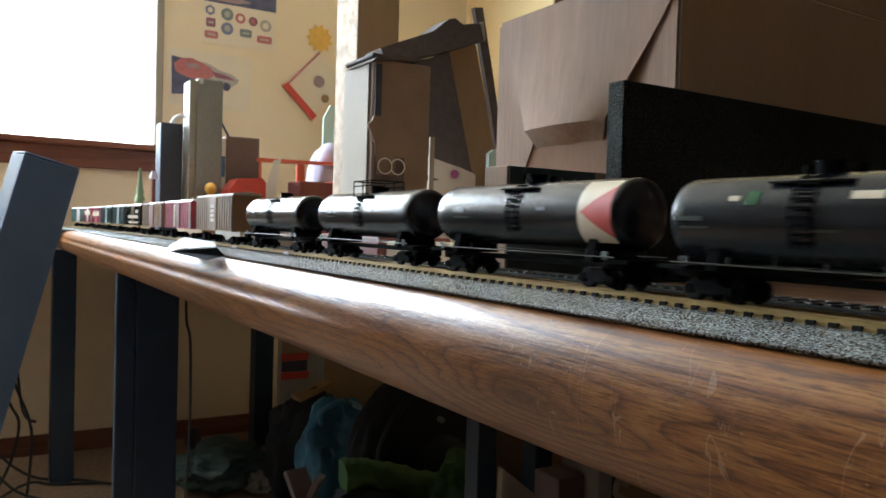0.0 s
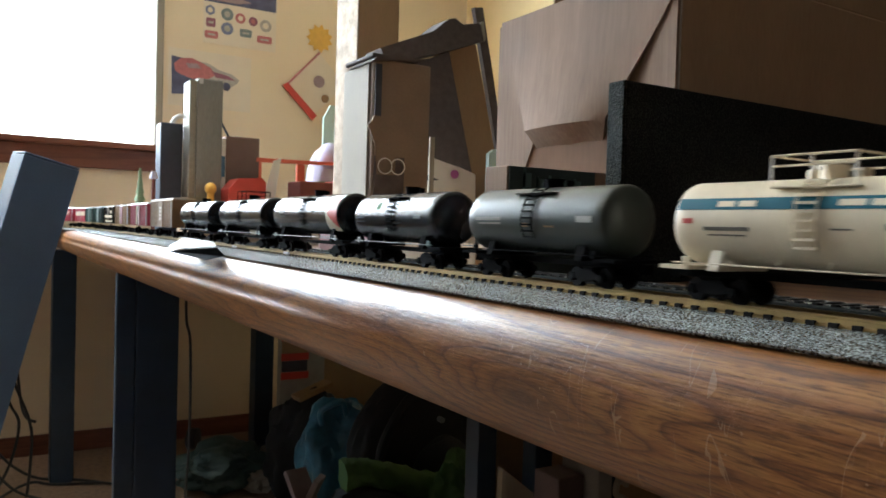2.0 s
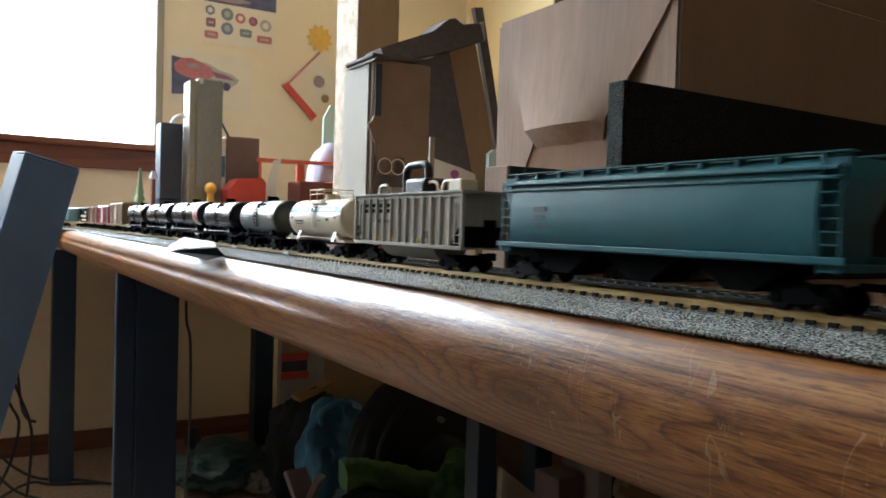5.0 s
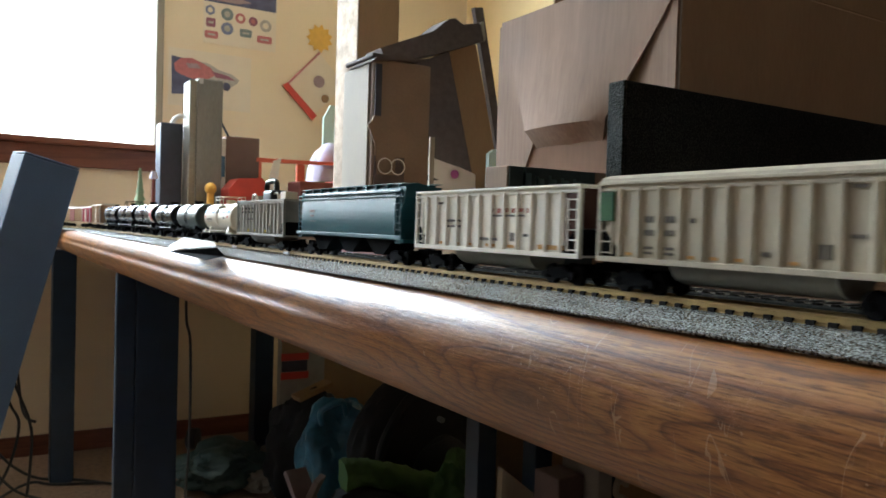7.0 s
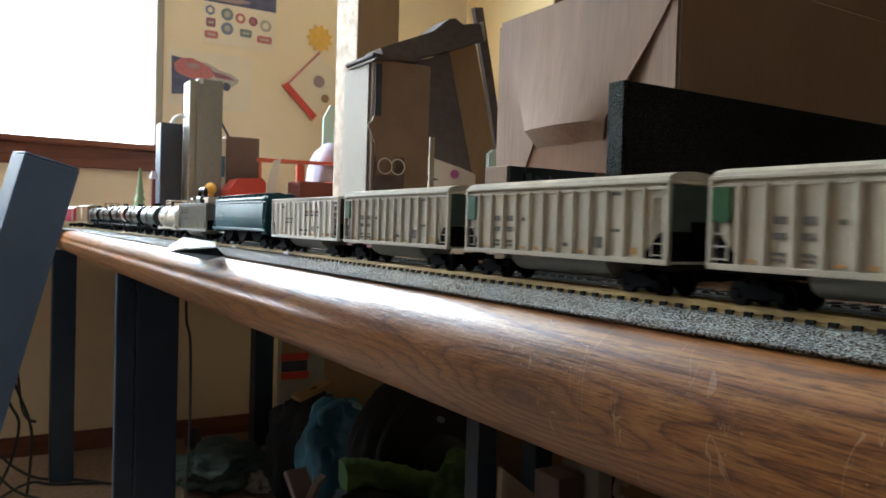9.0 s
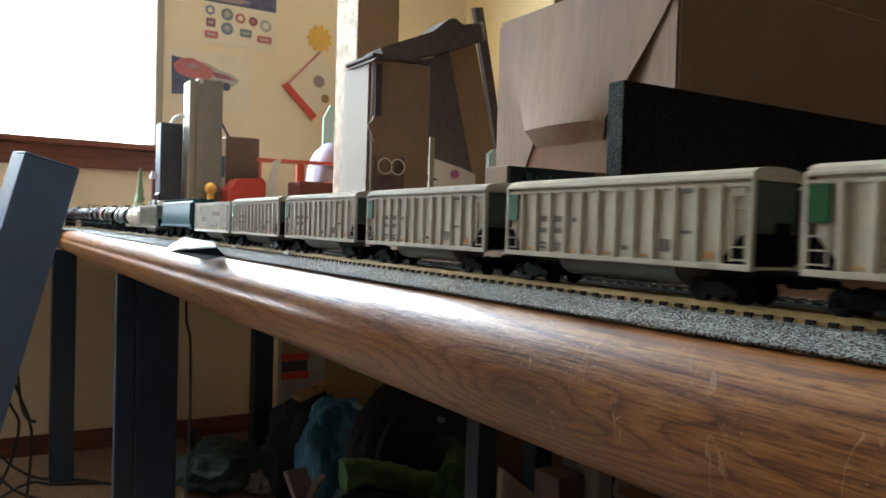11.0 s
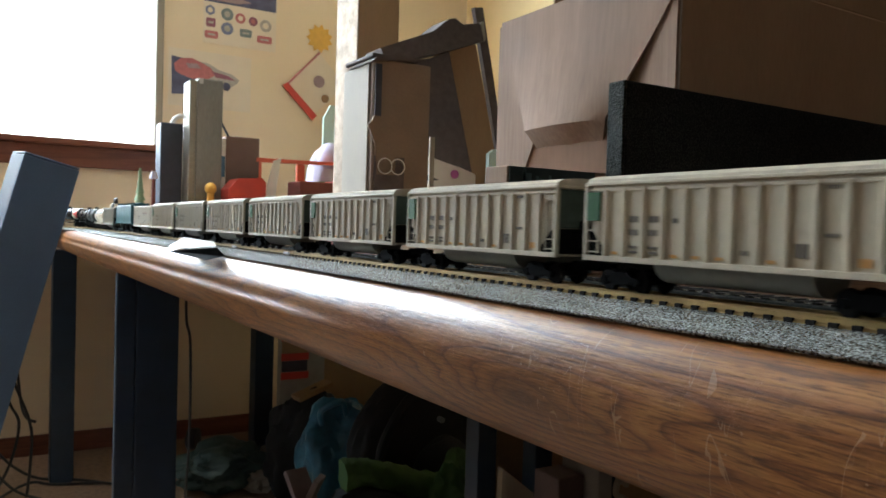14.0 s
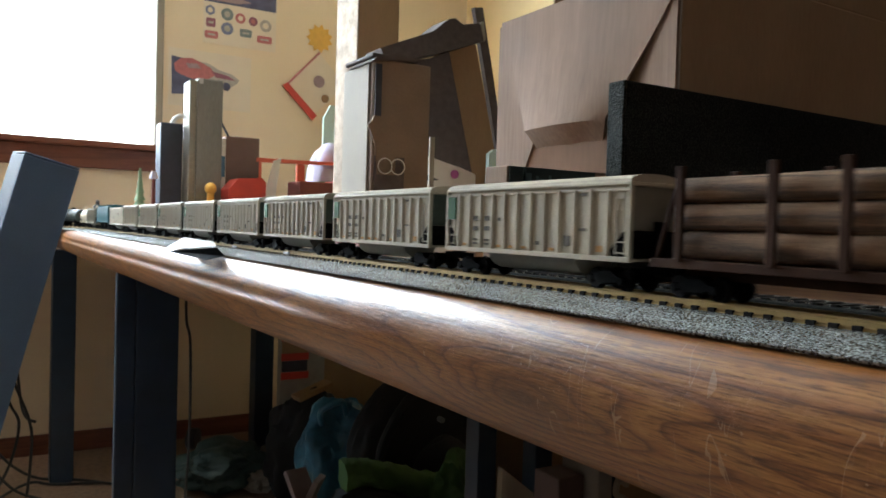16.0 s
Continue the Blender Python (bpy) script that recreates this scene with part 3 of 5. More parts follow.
def along(s, off=0.0):
    """Place and heading on the front track; off is the distance to the right of its line."""
    if s < LOOP:
        a = (LOOP - s) / BACK
        if a < math.pi:
            r = BACK - off
            return TRACK + BACK - r * math.cos(a), LOOP - r * math.sin(a), math.degrees(a)
        return TRACK + 2 * BACK - off, LOOP + (LOOP - s - math.pi * BACK), 180.0
    if s <= CURVE:
        return TRACK + off, s, 0.0
    a = (s - CURVE) / RAD
    if a < math.pi / 2:
        r = RAD + off
        return TRACK - RAD + r * math.cos(a), CURVE + r * math.sin(a), math.degrees(a)
    rest = s - CURVE - RAD * math.pi / 2
    return TRACK - RAD - rest, CURVE + RAD + off, 90.0


def sweep(profile, s0, s1, step, off_x=None, bm=None):
    """A profile of (offset, z) drawn out along the front track."""
    bm = bm or bmesh.new()
    ss = [s0]
    s = s0 + step
    while s < LOOP:
        ss.append(s)
        s += step
    ss += [max(s0, LOOP), min(CURVE, s1)] if s0 < LOOP else [min(CURVE, s1)]
    s = CURVE + step
    while s < s1:
        ss.append(s)
        s += step
    ss.append(s1)
    rings = []
    for s in ss:
        rings.append([bm.verts.new((*along(s, o)[:2], z)) for o, z in profile])
    k = len(profile)
    for p, q in zip(rings, rings[1:]):
        for i in range(k):
            bm.faces.new((p[i], p[(i + 1) % k], q[(i + 1) % k], q[i]))
    bm.faces.new(rings[0])
    bm.faces.new(rings[-1][::-1])
    return bm


BED = [(-0.0474, TOP), (-0.0488, TOP + 0.0014), (-0.0200, TOP + 0.0052), (0.0200, TOP + 0.0052), (0.030, TOP)]
track = base("model_railway_track", "scale model track on speckled grey foam roadbed", "track", pose(0, 0, 0))
cuts = [-2.6, -0.2, 0.36, 0.742, 0.925, 1.45, 2.1, 4.6]
for a, b in zip(cuts, cuts[1:]):
    part("roadbed", sweep(BED, a + 0.0006, b - 0.0006, 0.05), "foam", track)
for gx in (-0.00825, 0.00825):
    z = RAIL
    prof = [(gx - 0.0005, z), (gx - 0.0005, z - 0.0007), (gx - 0.0002, z - 0.0009), (gx - 0.0002, z - 0.0030), (gx - 0.0011, z - 0.0036), (gx - 0.0011, z - 0.0044),
            (gx + 0.0011, z - 0.0044), (gx + 0.0011, z - 0.0036), (gx + 0.0002, z - 0.0030), (gx + 0.0002, z - 0.0009), (gx + 0.0005, z - 0.0007), (gx + 0.0005, z)]
    part("rail", sweep(prof, -2.6, 4.6, 0.04), "rail", track)
track2 = base("model_railway_track", "second scale model track with dark sleepers", "track", pose(0, 0, 0))
part("roadbed", prism([(BACKTRACK - 0.0285, TOP), (BACKTRACK - 0.020, TOP + 0.0072), (BACKTRACK + 0.020, TOP + 0.0072), (BACKTRACK + 0.027, TOP)], -0.05, 2.6), "blackfoam", track2)
for gx in (-0.00825, 0.00825):
    z = RAIL - 0.0014
    part("rail", prism([(BACKTRACK + gx - 0.0005, z), (BACKTRACK + gx + 0.0005, z), (BACKTRACK + gx + 0.0009, z - 0.0024), (BACKTRACK + gx - 0.0009, z - 0.0024)], -0.05, 2.6), "rail2", track2)


# ---- rolling stock ----
# distance travelled, in metres, by time
K = 483.7
RUN = [(0, 0.0), (0.5, 0.000172), (1, 0.000342), (1.5, 0.000513), (2, 0.000682), (2.5, 0.00085), (3, 0.001015), (3.5, 0.001176), (4, 0.001344), (4.2, 0.00141),
       (5.2, 0.001755), (6.3, 0.002132), (6.5, 0.002198), (7, 0.002367), (7.5, 0.00253), (8, 0.002688), (8.5, 0.002844), (9, 0.002998), (9.2, 0.003059), (10.2, 0.003407),
       (11.3, 0.00378), (11.5, 0.003849), (12, 0.004023), (12.5, 0.004195), (13, 0.004357), (13.5, 0.004525), (14, 0.004694), (14.5, 0.004863), (15, 0.005026), (15.5, 0.005189),
       (16, 0.005353)]
CARS = []


def start_of(u):
    """Place along the track of a car's leading end at the start."""
    return K * u - 0.1594


def wheel_mesh():
    bm = bmesh.new()
    for sx in (-0.0082, 0.0082):
        rod((sx - 0.0011, 0, 0.0051), (sx + 0.0011, 0, 0.0051), 0.0051, 20, bm)
        sg = 1 if sx > 0 else -1
        rod((sx - sg * 0.0011, 0, 0.0051), (sx - sg * 0.0017, 0, 0.0051), 0.0058, 20, bm)
    rod((-0.0115, 0, 0.0051), (0.0115, 0, 0.0051), 0.0013, 8, bm)
    return finish("wheelset", bm, "wheel")


def frame_mesh(side):
    x = side * 0.0120
    bm = prism([(-0.0128, 0.0045), (-0.0128, 0.0066), (-0.0085, 0.0068), (-0.0045, 0.0092), (0.0045, 0.0092), (0.0085, 0.0068), (0.0128, 0.0066), (0.0128, 0.0045), (0.0085, 0.0048),
                (0.0040, 0.0034), (-0.0040, 0.0034), (-0.0085, 0.0048)], x - 0.0011, x + 0.0011, "X")
    for yy in (-0.0105, 0.0105):
        rod((x - 0.0015, yy, 0.0051), (x + 0.0015, yy, 0.0051), 0.0021, 10, bm)
    for yy in (-0.002, 0, 0.002):
        rod((x - 0.0004 * side, yy, 0.0028), (x - 0.0004 * side, yy, 0.0092), 0.0011, 6, bm)
    return finish("side_frame", bm, "under")


WH = wheel_mesh()
FRAMES = [frame_mesh(-1), frame_mesh(1)]
bm_ = box(-0.0115, 0.0115, -0.0035, 0.0035, 0.0055, 0.0105)
BOLSTER = finish("truck", bm_, "under")
bm_ = box(-0.0016, 0.0016, -0.010, 0.0, 0.0095, 0.0125)
box(-0.0024, 0.0024, 0.0, 0.0058, 0.0082, 0.0132, 0.0006, bm_)
COUPLER = finish("coupler", bm_, "under")


def running_gear(car, half, inset):
    """Two trucks and two couplers; half is half the car's body length."""
    for s in (1, -1):
        tr = part("truck", BOLSTER, "under", car)
        tr.location = (0, s * (half - inset), 0)
        for yy in (-0.0105, 0.0105):
            w = part("wheelset", WH, "wheel", tr)
            w.location = (0, yy, 0)
        for fm in FRAMES:
            part("side_frame", fm, "under", tr)
        cp = part("coupler", COUPLER, "under", car)
        cp.location = (0, s * (half + 0.0052), 0)
        cp.rotation_euler = (0, 0, 0 if s > 0 else math.pi)


def car_base(name, label, u, length, group="cars of the train"):
    car = base(name, label, "model railcar", pose(0, 0, 0), group)
    CARS.append((car, start_of(u) - length / 2))
    return car


def ladder(car, x, y0, y1, z0, z1, n, material):
    bm = bmesh.new()
    for i in range(n):
        z = z0 + (z1 - z0) * i / (n - 1)
        box(x - 0.0005, x + 0.0005, y0, y1, z - 0.0003, z + 0.0003, bm=bm)
    for yy in (y0, y1):
        box(x - 0.0004, x + 0.0004, yy - 0.0003, yy + 0.0003, z0 - 0.0008, z1 + 0.0008, bm=bm)
    part("ladder", bm, material, car)


def bars(car, x, rows, material, name="lettering"):
    """Unreadable lettering as short flush bars: rows of (y0, y1, z0, z1)."""
    bm = bmesh.new()
    for y0, y1, z0, z1 in rows:
        n = max(1, round((y1 - y0) / (0.55 * (z1 - z0) + 0.0006)))
        w = (y1 - y0) / n
        for k in range(n):
            box(x - 0.0002, x + 0.0002, y0 + k * w, y0 + (k + (0.72 if n > 1 else 1.0)) * w, z0, z1, bm=bm)
    tagged(part(name, bm, material, car), kind="stuff")


RIBS = {}
# 7 and 30 carry shade as a darker grey; 20 is brown paint
END_PAINT_AND_SHADE = {7: ("hopd", "end sheet in shade-darkened grey"), 20: ("brownend", "dark brown end sheet"), 30: ("hopd", "end sheet in shade-darkened grey")}


def hopper(name, label, u, length, paint, green=True, cover=True, seed=0):
    """Ribbed coal hopper with a half-round tub below; its leading end is at +y, the camera side at -x."""
    rnd = random.Random(seed)
    car = car_base(name, label, u, length)
    h, w = length / 2, 0.0182
    zs, zt = 0.0158, 0.0530
    i = 0.0016
    body = prism([(-w + i, zs), (-w + i, zt - 0.001), (-w + i + 0.0012, zt - 0.001), (-w + i + 0.0012, zt - 0.006), (w - i - 0.0012, zt - 0.006), (w - i - 0.0012, zt - 0.001), (w - i, zt - 0.001), (w - i, zs)],
                 -h + 0.0042, h - 0.0042)
    for s in (1, -1):
        box(-w + i, w - i, min(s * (h - 0.0042), s * (h - 0.0056)), max(s * (h - 0.0042), s * (h - 0.0056)), zs, zt - 0.001, bm=body)
    part("body", body, paint, car)
    rim = bmesh.new()
    for s in (1, -1):
        box(min(s * (w - 0.0032), s * w), max(s * (w - 0.0032), s * w), -h, h, zt - 0.0016, zt, 0.0003, rim)
        box(min(s * (w - 0.0032), s * (w - 0.0008)), max(s * (w - 0.0032), s * (w - 0.0008)), -h, h, zt - 0.0046, zt - 0.0030, 0.0003, rim)
        box(-w, w, min(s * h, s * (h - 0.003)), max(s * h, s * (h - 0.003)), zt - 0.0018, zt - 0.0001, 0.0003, rim)
    part("top_rail", rim, paint, car)
    sill = bmesh.new()
    for s in (1, -1):
        box(min(s * (w - 0.003), s * w), max(s * (w - 0.003), s * w), -h, h, zs - 0.0014, zs + 0.0012, 0.0003, sill)
    box(-w + 0.002, w - 0.002, -h, h, zs - 0.0008, zs + 0.0002, bm=sill)
    part("side_sill", sill, paint, car)
    key = (paint, round(length, 3))
    if key not in RIBS:
        RIBS[key] = finish("rib", prism([(-0.0019, 0.0001), (-0.0008, -0.0014), (0.0008, -0.0014), (0.0019, 0.0001)], zs + 0.0012, zt - 0.0032, "Z"), paint)
        # the profile is (x, y): turned so that it stands out sideways
        RIBS[key].transform(Matrix.Rotation(-math.pi / 2, 4, "Z"))
    n = 12
    for s in (-1, 1):
        for k in range(n):
            y = h - 0.0145 - k * (length - 0.030) / (n - 1)
            rb = part("rib", RIBS[key], paint, car)
            rb.matrix_basis = pose(s * (w - i), y, 0, 0, 0, 0 if s < 0 else 180)
    # end posts and ladders
    for s in (-1, 1):
        for e in (-1, 1):
            ends = box(min(s * (w - 0.0026), s * (w - 0.0002)), max(s * (w - 0.0026), s * (w - 0.0002)), min(e * h, e * (h - 0.0016)), max(e * h, e * (h - 0.0016)), zs, zt - 0.0016)
            part("corner_post", ends, paint, car)
    for e in (-1, 1):
        y = e * (h - 0.006)
        ladder(car, -w + 0.0009, y - 0.0038, y + 0.0038, zs + 0.003, zt - 0.008, 6, paint)
    for e in (-1, 1):
        # solid black wedge paints the shade of the open end bay
        slope = prism([(e * (h - 0.0044), zs + 0.0005), (e * (h - 0.0044), zs + 0.014), (e * (h - 0.0175), zs + 0.0005)], -w + i - 0.0003, w - i + 0.0003, "X")
        part("end_opening_shade", slope, "under", car, "black wedge standing for the shade in the open bay")
        low, high = min(e * (h - 0.0043), e * (h - 0.0030)), max(e * (h - 0.0043), e * (h - 0.0030))
        part("end_sheet", box(-w + 0.0028, w - 0.0028, low, high, zs + 0.0142, zt - 0.0020), END_PAINT_AND_SHADE.get(seed, ("endgreen", ""))[0], car, END_PAINT_AND_SHADE.get(seed, ("", "dark green painted end sheet"))[1])
        # black plate paints the bay's shade; the dark box on it is a part
        bay = box(-w + 0.0028, w - 0.0028, low, high, zs + 0.0004, zs + 0.0140)
        box(0.001, 0.010, min(e * (h - 0.0032), e * (h - 0.0012)), max(e * (h - 0.0032), e * (h - 0.0012)), zs + 0.004, zs + 0.0185, 0.0004, bay)
        part("end_box_and_shade", bay, "under", car, "dark box on a black plate standing for bay shade")
    half = [(0.0135 * math.cos(math.pi * k / 14), zs - 0.0006 - 0.0098 * math.sin(math.pi * k / 14)) for k in range(15)]
    # the shade below the car is put into the tub's grey
    part("tub", prism(half, -0.039, 0.039), "hopd", car, "smooth rounded tub in shade-darkened grey", smooth=True)
    if cover:
        arch = [(-w + 0.001, zt - 0.0002)] + [((w - 0.001) * -math.cos(math.pi * k / 12), zt + 0.0042 * math.sin(math.pi * k / 12) ** 0.8) for k in range(1, 12)] + [(w - 0.001, zt - 0.0002)]
        bm = prism(arch, -h + 0.001, h - 0.001)
        part("cover", bm, "cover", car, "tan arched cover", smooth=True)
    xf = -w + i - 0.0004
    if green:
        part("end_panel", box(-w + 0.0002, -w + 0.0012, h - 0.0108, h - 0.0016, zt - 0.0190, zt - 0.0048), "green", car, "green painted end panel")
    return car, xf, h, zs, zt


def hopper_marks(car, xf, h, zs, zt, rnd):
    """Faint number and data bars and small orange labels along the side."""
    yb = [h - 0.0145 - (k + 0.5) * (2 * h - 0.030) / 11 for k in range(11)]
    rows = []
    for k in (1, 2):
        rows += [(yb[k] - 0.003, yb[k] + 0.003, zt - 0.0195, zt - 0.0165), (yb[k] - 0.003, yb[k] + 0.003, zt - 0.0255, zt - 0.0228), (yb[k] - 0.0028, yb[k] + 0.0028, zs + 0.0055, zs + 0.0068)]
        rows += [(yb[k] - 0.0028, yb[k] + 0.0028, zs + 0.0032, zs + 0.0044)]
    rows += [(yb[3] - 0.002, yb[3] + 0.001, zt - 0.0195, zt - 0.0175), (yb[8] - 0.003, yb[8] + 0.003, zs + 0.005, zs + 0.0105), (yb[9] - 0.003, yb[9] + 0.003, zs + 0.013, zs + 0.0145), (yb[9] - 0.003, yb[9] + 0.003, zt - 0.0065, zt - 0.005)]
    rows += [(yb[6] - 0.002, yb[6] + 0.002, zs + 0.0048, zs + 0.0068)]
    bars(car, xf, rows, "letter")
    bars(car, xf, [(yb[k] - 0.002, yb[k] + 0.002, zs + 0.0022, zs + 0.0036) for k in (0, 3, 4, 5, 7)] + [(yb[10] - 0.0025, yb[10] + 0.0025, zs + 0.0028, zs + 0.006)], "orangemark", "data_mark")


HOP = 0.1643
for k in range(8):
    c = hopper("hopper_car", "off-white ribbed coal hopper car with green end panel", -0.001454 - 0.0003845 * k, HOP, "hop", seed=k)
    hopper_marks(*c, random.Random(k))
    running_gear(c[0], HOP / 2, 0.021)
# white hopper with red lettering
c = hopper("hopper_car", "white ribbed coal hopper car with red lettering", -0.001075, 0.170, "hopw", green=False, cover=False, seed=20)
car, xf, h, zs, zt = c
running_gear(car, h, 0.021)
part("coal_load", lump(0.014, 0.078, 0.008, 0.12, 3.0, 3, 3), "under", car, "dark heaped load").location = (0, 0, zt - 0.006)
bars(car, xf, [(-0.044 + k * 0.0072, -0.0395 + k * 0.0072, zt - 0.0150 + (0.0006 if k % 2 else 0), zt - 0.0122) for k in range(6)], "redink")
bars(car, xf - 0.0001, [(-0.038, -0.006, zt - 0.0170, zt - 0.0158), (0.028, 0.046, zt - 0.0205, zt - 0.0190), (0.028, 0.046, zt - 0.0240, zt - 0.0225), (-0.012, 0.006, zs + 0.006, zs + 0.0075), (-0.045, -0.037, zs + 0.009, zs + 0.0105),
                        (-0.030, -0.025, zs + 0.006, zs + 0.011), (0.05, 0.056, zt - 0.009, zt - 0.0075)], "letter")
bars(car, xf, [(-0.072, -0.050, zs + 0.0025, zs + 0.005), (-0.030, -0.022, zs + 0.0022, zs + 0.004), (-0.010, 0.0, zs + 0.0022, zs + 0.004), (0.015, 0.02, zs + 0.0022, zs + 0.0038), (0.03, 0.034, zs + 0.0022, zs + 0.0038), (0.05, 0.054, zs + 0.0022, zs + 0.0038)], "orangemark", "data_mark")
part("end_panel", box(-0.0168, -0.0153, -h + 0.0016, -h + 0.0125, zs + 0.0012, zt - 0.0046), "brownend", car, "brown end bay")
# grey hopper with scrap load
c = hopper("hopper_car", "warm grey ribbed hopper car with black scrap load", -0.000186, 0.160, "hopg", green=False, cover=False, seed=30)
car, xf, h, zs, zt = c
running_gear(car, h, 0.021)
bars(car, xf, [(h - 0.0235 - k * 0.0125, h - 0.0165 - k * 0.0125, zt - 0.0145 + j * 0.0042, zt - 0.0118 + j * 0.0042) for k in range(4) for j in range(2)], "under")
bars(car, xf, [(h - 0.045, h - 0.032, zt - 0.022, zt - 0.0195), (h - 0.062, h - 0.050, zt - 0.022, zt - 0.0195), (-0.036, -0.031, zs + 0.005, zs + 0.010)], "letter")
bars(car, xf, [(y, y + 0.0045, zs + 0.0022, zs + 0.0052) for y in (0.066, 0.036, 0.014, -0.024, -0.066)], "ochre", "data_mark")
part("load_floor", box(-0.0145, 0.0145, -h + 0.006, h - 0.006, zt - 0.012, zt - 0.005), "under", car)
part("scrap_handle", tube(spline([(0.0, -0.007, zt - 0.005), (0.0, -0.0068, zt + 0.008), (0.0, -0.0062, zt + 0.0175), (0.0, -0.002, zt + 0.0212), (0.0, 0.010, zt + 0.0216), (0.0, 0.0215, zt + 0.0208), (0.0, 0.0262, zt + 0.0165), (0.0, 0.0270, zt + 0.006), (0.0, 0.0272, zt - 0.005)], 5), 0.0030, 10), "pipe", car, "glossy black square-cornered handle", True)
part("scrap_block", box(-0.010, 0.010, -0.018, 0.012, zt - 0.006, zt + 0.011, 0.003), "pipe", car, "glossy black block")
for yy in (0.052, -0.022, -0.044):
    bm = tube(spline([(-0.006, yy - 0.009, zt - 0.004), (-0.006, yy - 0.006, zt + 0.0065), (-0.006, yy + 0.006, zt + 0.0065), (-0.006, yy + 0.010, zt - 0.004)], 4), 0.0012, 6)
    box(-0.008, 0.008, yy - 0.012, yy + 0.012, zt - 0.006, zt - 0.002, bm=bm)
    part("scrap_frame", bm, "cream", car, "cream bent frame")
part("scrap_box", box(-0.0125, 0.001, -0.069, -0.054, zt - 0.004, zt + 0.0078, 0.0008), "cream", car, "pale upright box")
part("scrap_cover", prism([(0.036, zt - 0.003), (0.044, zt + 0.0062), (0.058, zt + 0.0058), (0.064, zt - 0.003)], -0.0045, 0.007, "X"), "cover", car, "tan wedge-shaped cover")

# covered hopper, teal
L = 0.2105
car = car_base("covered_hopper", "teal smooth-sided covered hopper car", -0.000601, L)
h, w = L / 2, 0.0182
side = [(-w + 0.003, 0.0185), (-w, 0.023), (-w - 0.0004, 0.036), (-w + 0.0002, 0.049), (-w + 0.0022, 0.0555), (-w + 0.006, 0.0590), (0, 0.0618), (w - 0.006, 0.0590), (w - 0.0022, 0.0555), (w - 0.0002, 0.049), (w + 0.0004, 0.036), (w, 0.023), (w - 0.003, 0.0185)]
bm = prism(side, -h + 0.012, h - 0.012)
part("body", bm, "teal", car, smooth=True)
for s in (1, -1):
    bm = bmesh.new()
    prism([(s * (h - 0.0119), 0.021), (s * (h - 0.0119), 0.058), (s * (h - 0.002), 0.058), (s * (h - 0.002), 0.050), (s * (h - 0.010), 0.034)], -w + 0.003, w - 0.003, "X", bm)
    box(-w + 0.001, w - 0.001, min(s * h, s * (h - 0.012)), max(s * h, s * (h - 0.012)), 0.0165, 0.0190, bm=bm)
    part("end_cage", bm, "teal", car)
bm = bmesh.new()
for s in (1, -1):
    box(min(s * (w - 0.001), s * (w + 0.0012)), max(s * (w - 0.001), s * (w + 0.0012)), -h, h, 0.0190, 0.0218, 0.0004, bm)
part("side_sill", bm, "teal", car)
for k in range(2):
    bm = bmesh.new()
    for s in (1, -1):
        box(min(s * (w - 0.003), s * (w + 0.0006)), max(s * (w - 0.003), s * (w + 0.0006)), -h + 0.004, h - 0.004, 0.0500 + k * 0.0035, 0.0514 + k * 0.0035, 0.0003, bm)
    part("roof_rail", bm, "teal", car)
bm = bmesh.new()
for s in (-1, 1):
    box(s * 0.0125 - 0.003, s * 0.0125 + 0.003, -h + 0.002, h - 0.002, 0.0600, 0.0606, bm=bm)
    for k in range(11):
        y = -h + 0.012 + k * (L - 0.024) / 10
        box(s * 0.0125 - 0.003, s * 0.0125 + 0.003, y - 0.0008, y + 0.0008, 0.0570, 0.0600, bm=bm)
part("running_board", bm, "teal", car)
for k in range(3):
    y = (k - 1) * 0.056
    # bays coloured black to carry the shade below the body
    part("discharge_bay", prism([(y - 0.025, 0.0188), (y + 0.025, 0.0188), (y + 0.007, 0.0062), (y - 0.007, 0.0062)], -0.012, 0.012, "X"), "under", car)
for e in (-1, 1):
    y = e * (h - 0.007)
    ladder(car, -w + 0.0004, y - 0.004, y + 0.004, 0.0165, 0.055, 9, "teal")
bars(car, -w - 0.0005, [(h - 0.043, h - 0.032, 0.0392, 0.0414), (h - 0.042, h - 0.033, 0.0352, 0.0370), (h - 0.046, h - 0.032, 0.0310, 0.0317)], "tubegrey")
running_gear(car, h, 0.021)


